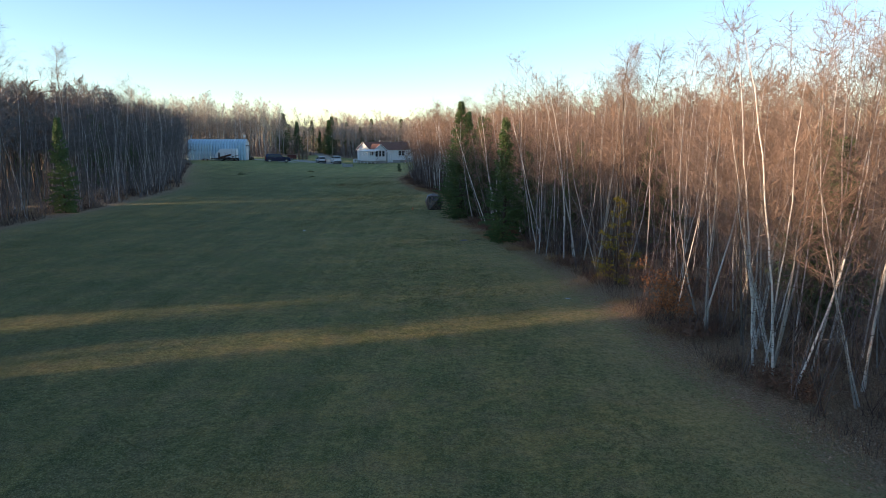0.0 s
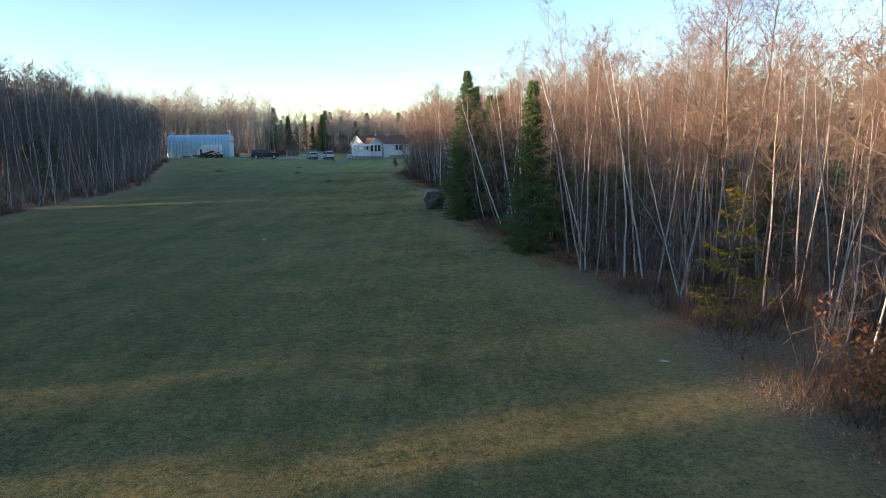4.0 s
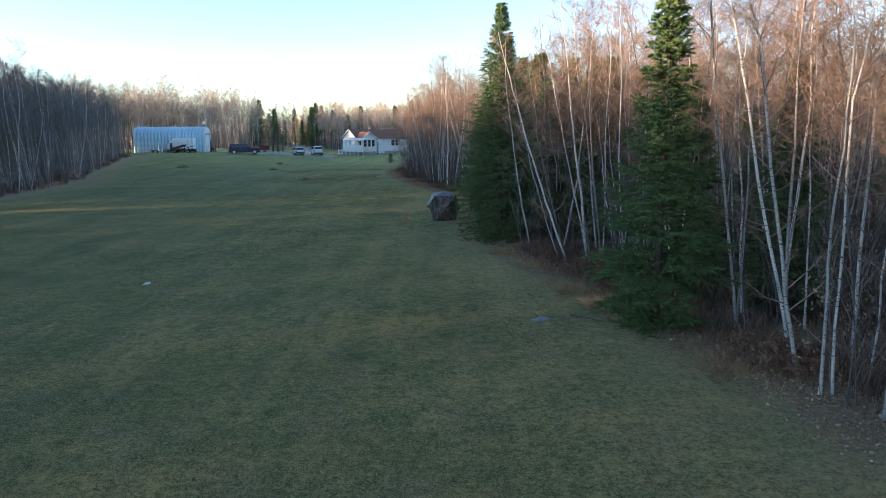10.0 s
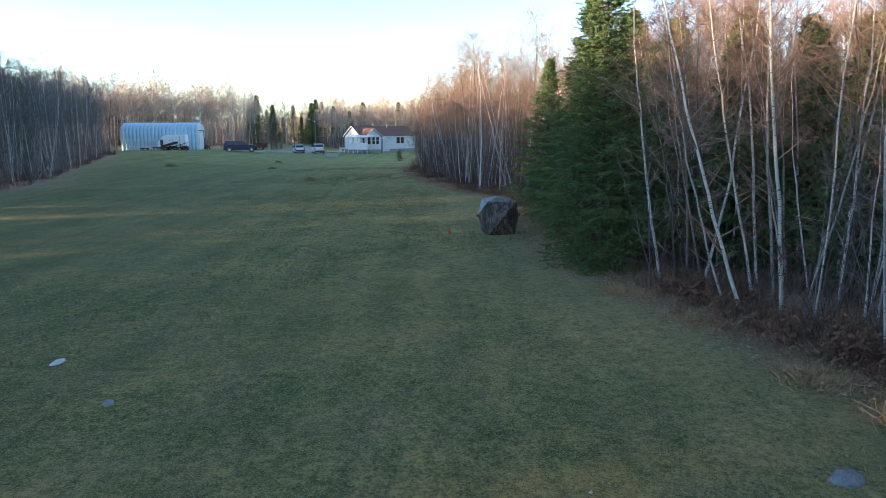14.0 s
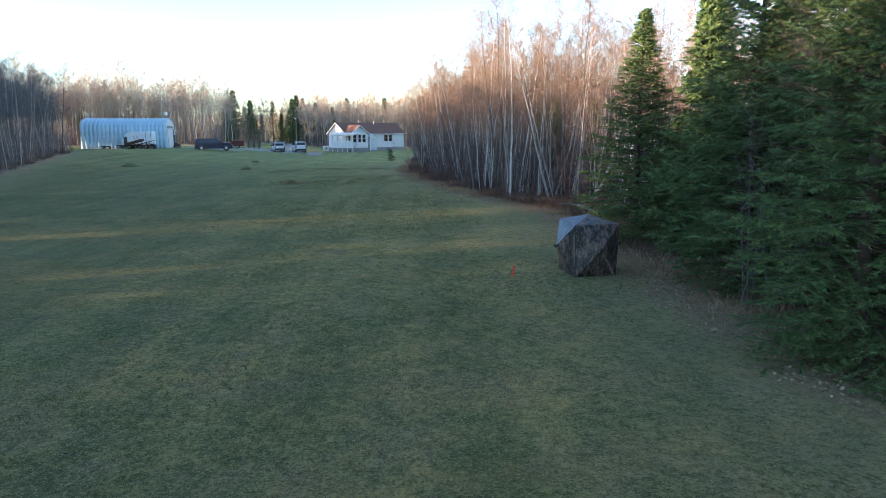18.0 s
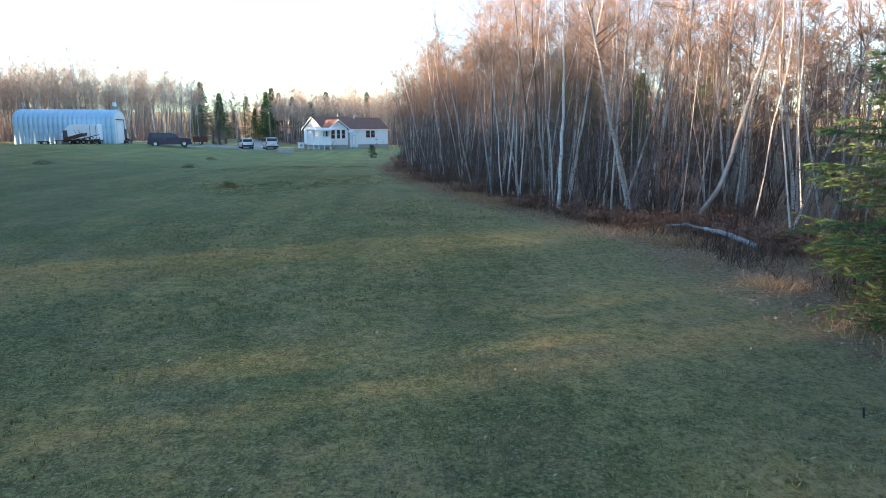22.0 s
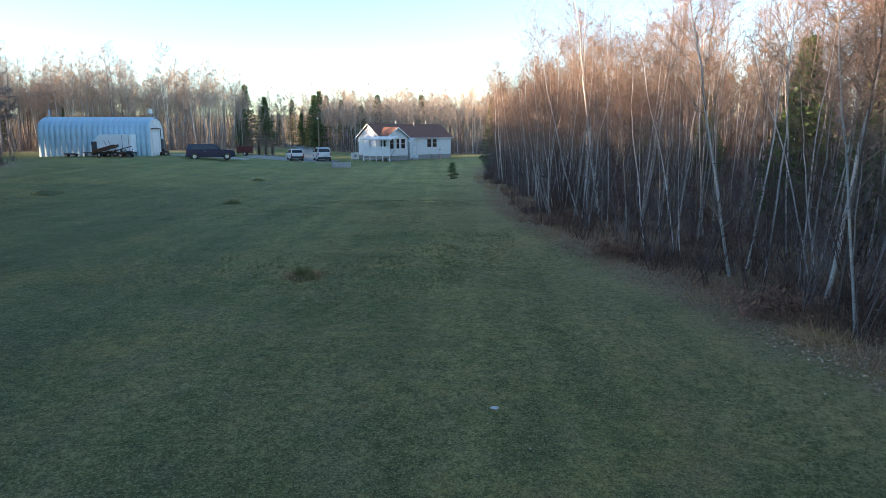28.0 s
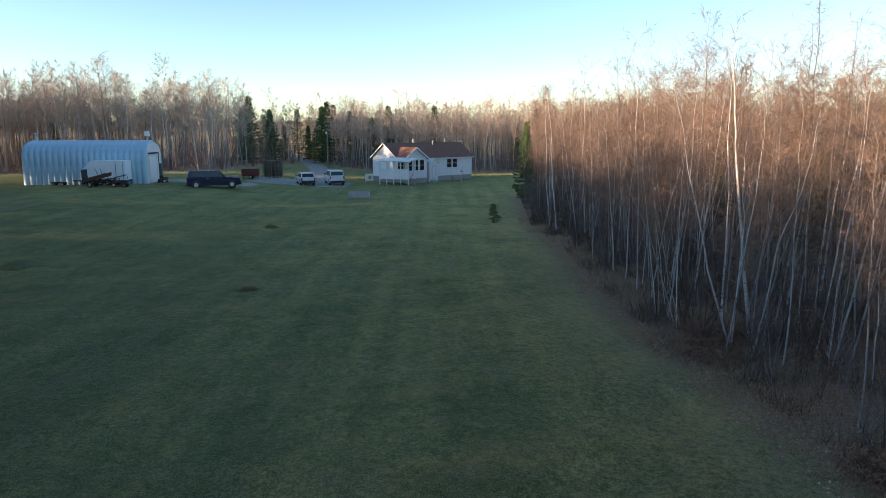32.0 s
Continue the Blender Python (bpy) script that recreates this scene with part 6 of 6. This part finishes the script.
stem("fallen_log", "broken white birch log lying in dead brush", [(1.55, 67.75, 0.30), (1.8, 67.15, 0.27), (2.03, 66.4, 0.12)], [0.05, 0.056, 0.06], WEATHERED_BIRCH, "log")
stem("fallen_branch", "thin broken birch limb lying before the log", [(0.98, 68.5, 0.28), (1.3, 68.2, 0.33), (1.6, 67.9, 0.3)], [0.022, 0.026, 0.03], WEATHERED_BIRCH, "branch", 6)
stem("leaning_birch", "pale birch trunk leaning far over among the others", [(2.8, 71.1, -0.05), (3.5, 71.15, 0.72), (3.93, 71.2, 1.9), (4.2, 71.3, 2.95), (4.65, 71.5, 4.1), (5.4, 71.8, 6.4)], [0.07, 0.066, 0.062, 0.055, 0.046, 0.02], BIRCH_BARK, "tree")
stem("leaning_birch", "bowed white birch bent over towards the lawn", [(2.54, 93.9, -0.05), (1.95, 93.9, 1.7), (1.2, 93.9, 3.95), (0.2, 93.9, 5.9), (-0.5, 94.0, 6.5)], [0.085, 0.08, 0.068, 0.045, 0.015], BIRCH_BARK, "tree")
stem("leaning_birch", "thin grey stem fallen slantwise against its neighbours", [(10.1, 34.0, -0.02), (8.8, 34.0, 1.1), (6.4, 34.1, 3.0), (5.3, 34.2, 3.9)], [0.045, 0.04, 0.03, 0.012], GREY_BARK, "tree")
stem("leaning_birch", "thin pale stem fallen across the other slanting one", [(8.6, 33.4, -0.02), (7.6, 33.3, 1.9), (6.6, 33.4, 3.6)], [0.03, 0.025, 0.012], WEATHERED_BIRCH, "tree")
stem("fallen_branch", "bare grey branch lying on the lawn's edge", [(2.0, 39.4, 0.03), (2.6, 38.8, 0.05)], [0.018, 0.006], GREY_BARK, "branch", 6)


# ---- shrubs with leaves ----
def leafy_shrub(name, label, x, y, tall, spread, count, mat, seed, leaf=0.05):
    rng = np.random.default_rng(seed)
    root = thing(name, label, "shrub", ground_pose(x, y))
    (w, wf), (t, tf) = bush(seed, tall, 6, 14, 0.005)
    new("stem", mesh_of("stem", w, wf, BRUSH)).parent = root
    new("twig", mesh_of("twig", t, tf, BRUSH)).parent = root
    tips = t.reshape(-1, 3, 3)[:, 2]
    c = tips[rng.integers(len(tips), size=count)] + rng.normal(0, spread * 0.12, (count, 3))
    c[:, 2] = np.maximum(c[:, 2], 0.1)
    al = rng.normal(0, 1, (count, 3))
    al /= np.linalg.norm(al, axis=1, keepdims=True)
    ac = np.cross(al, rng.normal(0, 1, (count, 3)))
    ac /= np.linalg.norm(ac, axis=1, keepdims=True)
    acc = Tris()
    acc.leaves(c, al * leaf, ac * leaf * 0.5)
    new("foliage", mesh_of("foliage", *acc.arrays(), mat)).parent = root
    return root


leafy_shrub("beech_sapling", "young sapling holding rust-orange autumn leaves", 8.1, 21.8, 2.1, 1.2, 1000, RUST_LEAF, 201, 0.055)
leafy_shrub("leafy_sapling", "thin sapling with a few pale dry leaves", 0.6, 77.5, 2.4, 1.0, 160, PALE_LEAF, 202, 0.05)
leafy_shrub("leafy_sapling", "thin sapling with scattered pale leaves", 10.0, 20.5, 2.6, 1.0, 140, PALE_LEAF, 203, 0.05)
leafy_shrub("leafy_sapling", "bare sapling with sparse pale leaves in the shade", 6.0, 35.5, 2.5, 1.0, 180, PALE_LEAF, 204, 0.045)
leafy_shrub("low_shrub", "low rusty shrub at the lawn's edge", 8.9, 14.6, 0.8, 0.6, 260, RUSSET_LEAF, 206, 0.05)
leafy_shrub("low_shrub", "low reddish shrub in front of the birches", 3.6, 42.5, 0.7, 0.6, 260, RUSSET_LEAF, 207, 0.045)


# ---- small growth: brush, dead grass, fallen leaves, lawn blades ----
def stuff(name, label, category, acc, mat):
    return tagged(new(name, mesh_of(name, *acc.arrays(), mat)), label, category, kind="stuff")


def brush(seed, count, tall, mat, name, label, inner, outer, x0, x1, y0, y1, r, side=1):
    rng = np.random.default_rng(seed)
    y = rng.uniform(y0, y1, count * 3)
    e = edge_x(RIGHT_EDGE if side > 0 else LEFT_EDGE, y)
    x = e + side * rng.uniform(inner, outer, count * 3)
    clump = np.array([noise.noise(Vector((a * 0.5, b * 0.5, seed))) for a, b in zip(x, y)])
    keep = np.argsort(-clump + rng.normal(0, 0.25, len(x)))[:count]
    x, y = x[keep], y[keep]
    o = np.stack([x, y, height(x, y) - 0.03], 1)
    d = rng.normal(0, 0.42, (count, 3)) + (0, 0, 1)
    d /= np.linalg.norm(d, axis=1, keepdims=True)
    acc = Tris()
    acc.slivers(o, o + d * (tall * rng.uniform(0.35, 1.1, (count, 1))), r)
    return stuff(name, label, "undergrowth", acc, mat)


brush(301, 60000, 0.85, BRUSH, "undergrowth", "reddish brown dead brush on the wood's floor", 0.2, 9.0, 0, 0, 8, 150, 0.008)
brush(304, 16000, 0.34, RUSSET_LEAF, "undergrowth", "low rust-red dead bracken along the wood's edge", 0.0, 4.0, 0, 0, 8, 120, 0.009)
brush(302, 20000, 0.28, DRY_GRASS, "dead_grass", "tan dead grass along the lawn's edge", -0.7, 1.4, 0, 0, 8, 130, 0.006)
brush(303, 9000, 1.0, BRUSH, "undergrowth", "dark dead brush under the shaded woods", 0.0, 5.0, 0, 0, 25, 130, 0.012, -1)


def fallen_leaves():
    rng = np.random.default_rng(310)
    acc = Tris()
    for n, inner, outer, size in ((24000, -1.0, 5.0, 0.030), (32000, -1.2, 1.3, 0.028), (5000, -9.0, -0.5, 0.022)):
        y = rng.uniform(8, 110, n)
        x = edge_x(RIGHT_EDGE, y) + rng.uniform(inner, outer, n)
        c = np.stack([x, y, height(x, y) + rng.uniform(0.02, 0.06, n)], 1)
        a = rng.uniform(0, 6.283, n)
        s = size * rng.uniform(0.6, 1.3, (n, 1))
        al = np.stack([np.cos(a), np.sin(a), rng.normal(0, 0.25, n)], 1) * s
        ac = np.stack([-np.sin(a), np.cos(a), rng.normal(0, 0.25, n)], 1) * s * 0.6
        acc.leaves(c, al, ac)
    stuff("fallen_leaves", "dry brown leaves scattered at the lawn's edge", "leaves", acc, LITTER_LEAF)


fallen_leaves()


def straw_clump(x, y, spread, seed):
    rng = np.random.default_rng(seed)
    n = 900
    q = rng.normal(0, spread, (n, 2))
    o = np.stack([q[:, 0], q[:, 1], np.zeros(n) - 0.01], 1)
    d = np.concatenate([q * 0.12 + rng.normal(0, 0.10, (n, 2)), rng.uniform(0.04, 0.2, (n, 1))], 1)
    acc = Tris()
    acc.slivers(o, o + d, 0.008)
    ob = stuff("straw_clump", "clump of matted tan straw at the lawn's edge", "grass", acc, DRY_GRASS)
    ob.matrix_basis = ground_pose(x, y)


STRAW = [(-13.4, 83.6, 0.22), (2.0, 45.0, 0.3), (2.6, 42.0, 0.28), (3.0, 40.3, 0.22), (4.2, 36.0, 0.25), (6.0, 33.2, 0.25), (1.0, 67.6, 0.3), (-2.7, 78.5, 0.25), (-1.7, 76.2, 0.3), (1.3, 47.4, 0.25), (0.8, 63.6, 0.25), (7.3, 20.4, 0.3), (7.0, 24.0, 0.25)]
for i, (x, y, spread) in enumerate(STRAW):
    straw_clump(x, y, spread, 330 + i)


def bracken_patch(x, y, spread, seed, count=260):
    """Arching rust-brown fronds: a bent rib with short leaflets along it."""
    rng = np.random.default_rng(seed)
    q = rng.normal(0, spread, (count, 2))
    a = rng.uniform(0, 6.283, count)
    ln = rng.uniform(0.18, 0.5, count)
    d = np.stack([np.cos(a), np.sin(a)], 1)
    acc = Tris()
    o = np.stack([q[:, 0], q[:, 1], np.full(count, -0.02)], 1)
    mid = o + np.stack([d[:, 0] * ln * 0.4, d[:, 1] * ln * 0.4, ln * rng.uniform(0.45, 0.9, count)], 1)
    end = mid + np.stack([d[:, 0] * ln * 0.6, d[:, 1] * ln * 0.6, ln * rng.uniform(-0.5, 0.15, count)], 1)
    acc.slivers(o, mid, 0.006)
    acc.slivers(mid, end, 0.006)
    for k in range(9):
        u = 0.1 + 0.1 * k
        c = mid + (end - mid) * u
        al = np.stack([-d[:, 1], d[:, 0], rng.normal(-0.2, 0.3, count)], 1) * (ln * 0.2 * (1.1 - u))[:, None] * (1 if k % 2 else -1)
        acc.leaves(c + al, al, np.cross(al, [0, 0, 1.0]) * 0.3)
    ob = stuff("dead_bracken", "patch of rust-brown dead bracken at the wood's edge", "undergrowth", acc, RUSSET_LEAF)
    ob.matrix_basis = ground_pose(x, y)


BRACKEN = [(3.0, 46.2, 0.7), (3.4, 44.2, 0.6), (4.1, 43.0, 0.6), (4.3, 41.4, 0.5), (2.6, 47.6, 0.5), (1.2, 70.2, 0.6), (0.6, 70.9, 0.5), (2.2, 69.4, 0.7), (2.9, 68.0, 0.6), (0.1, 72.0, 0.5), (-1.0, 74.8, 0.5), (3.0, 66.6, 0.5),
           (5.2, 36.2, 0.5), (6.6, 31.6, 0.5), (8.2, 20.0, 0.5), (8.8, 15.6, 0.5), (-2.6, 80.2, 0.5), (-4.2, 86.4, 0.5), (-5.0, 93.4, 0.6), (-4.0, 95.0, 0.6)]
for i, (x, y, spread) in enumerate(BRACKEN):
    bracken_patch(x, y, spread, 360 + i)


def lawn_blades():
    """Ragged tufts of short blades, thicker where the grass grows rank."""
    rng = np.random.default_rng(320)
    n, per = 92000, 5
    y = rng.uniform(4, 104, n)
    centre = np.interp(y, [0, 30, 50, 60, 75, 108], [0, -1, -4.5, -5, -9, -13])
    x = centre + rng.normal(0, 4.8, n)
    rank = np.array([noise.noise(Vector((a * 1.1, b * 1.1, 7.0))) for a, b in zip(x, y)])
    keep = (inside(x, y) < rng.normal(0.2, 0.5, n)) & (rank > rng.normal(-0.15, 0.25, n))
    x, y = np.repeat(x[keep], per), np.repeat(y[keep], per)
    m = len(x)
    a = rng.uniform(0, 6.283, m)
    x, y = x + np.cos(a) * rng.uniform(0, 0.05, m), y + np.sin(a) * rng.uniform(0, 0.05, m)
    o = np.stack([x, y, height(x, y) - 0.01], 1)
    hgt, out = rng.uniform(0.006, 0.034, m), rng.uniform(0.008, 0.04, m)
    tip = o + np.stack([np.cos(a) * out, np.sin(a) * out, hgt + 0.02], 1)
    across = np.stack([-np.sin(a), np.cos(a), np.zeros(m)], 1) * 0.007
    acc = Tris()
    acc.blades(o, tip, across)
    stuff("grass", "short mown grass blades on the autumn lawn", "grass", acc, GRASS)


lawn_blades()
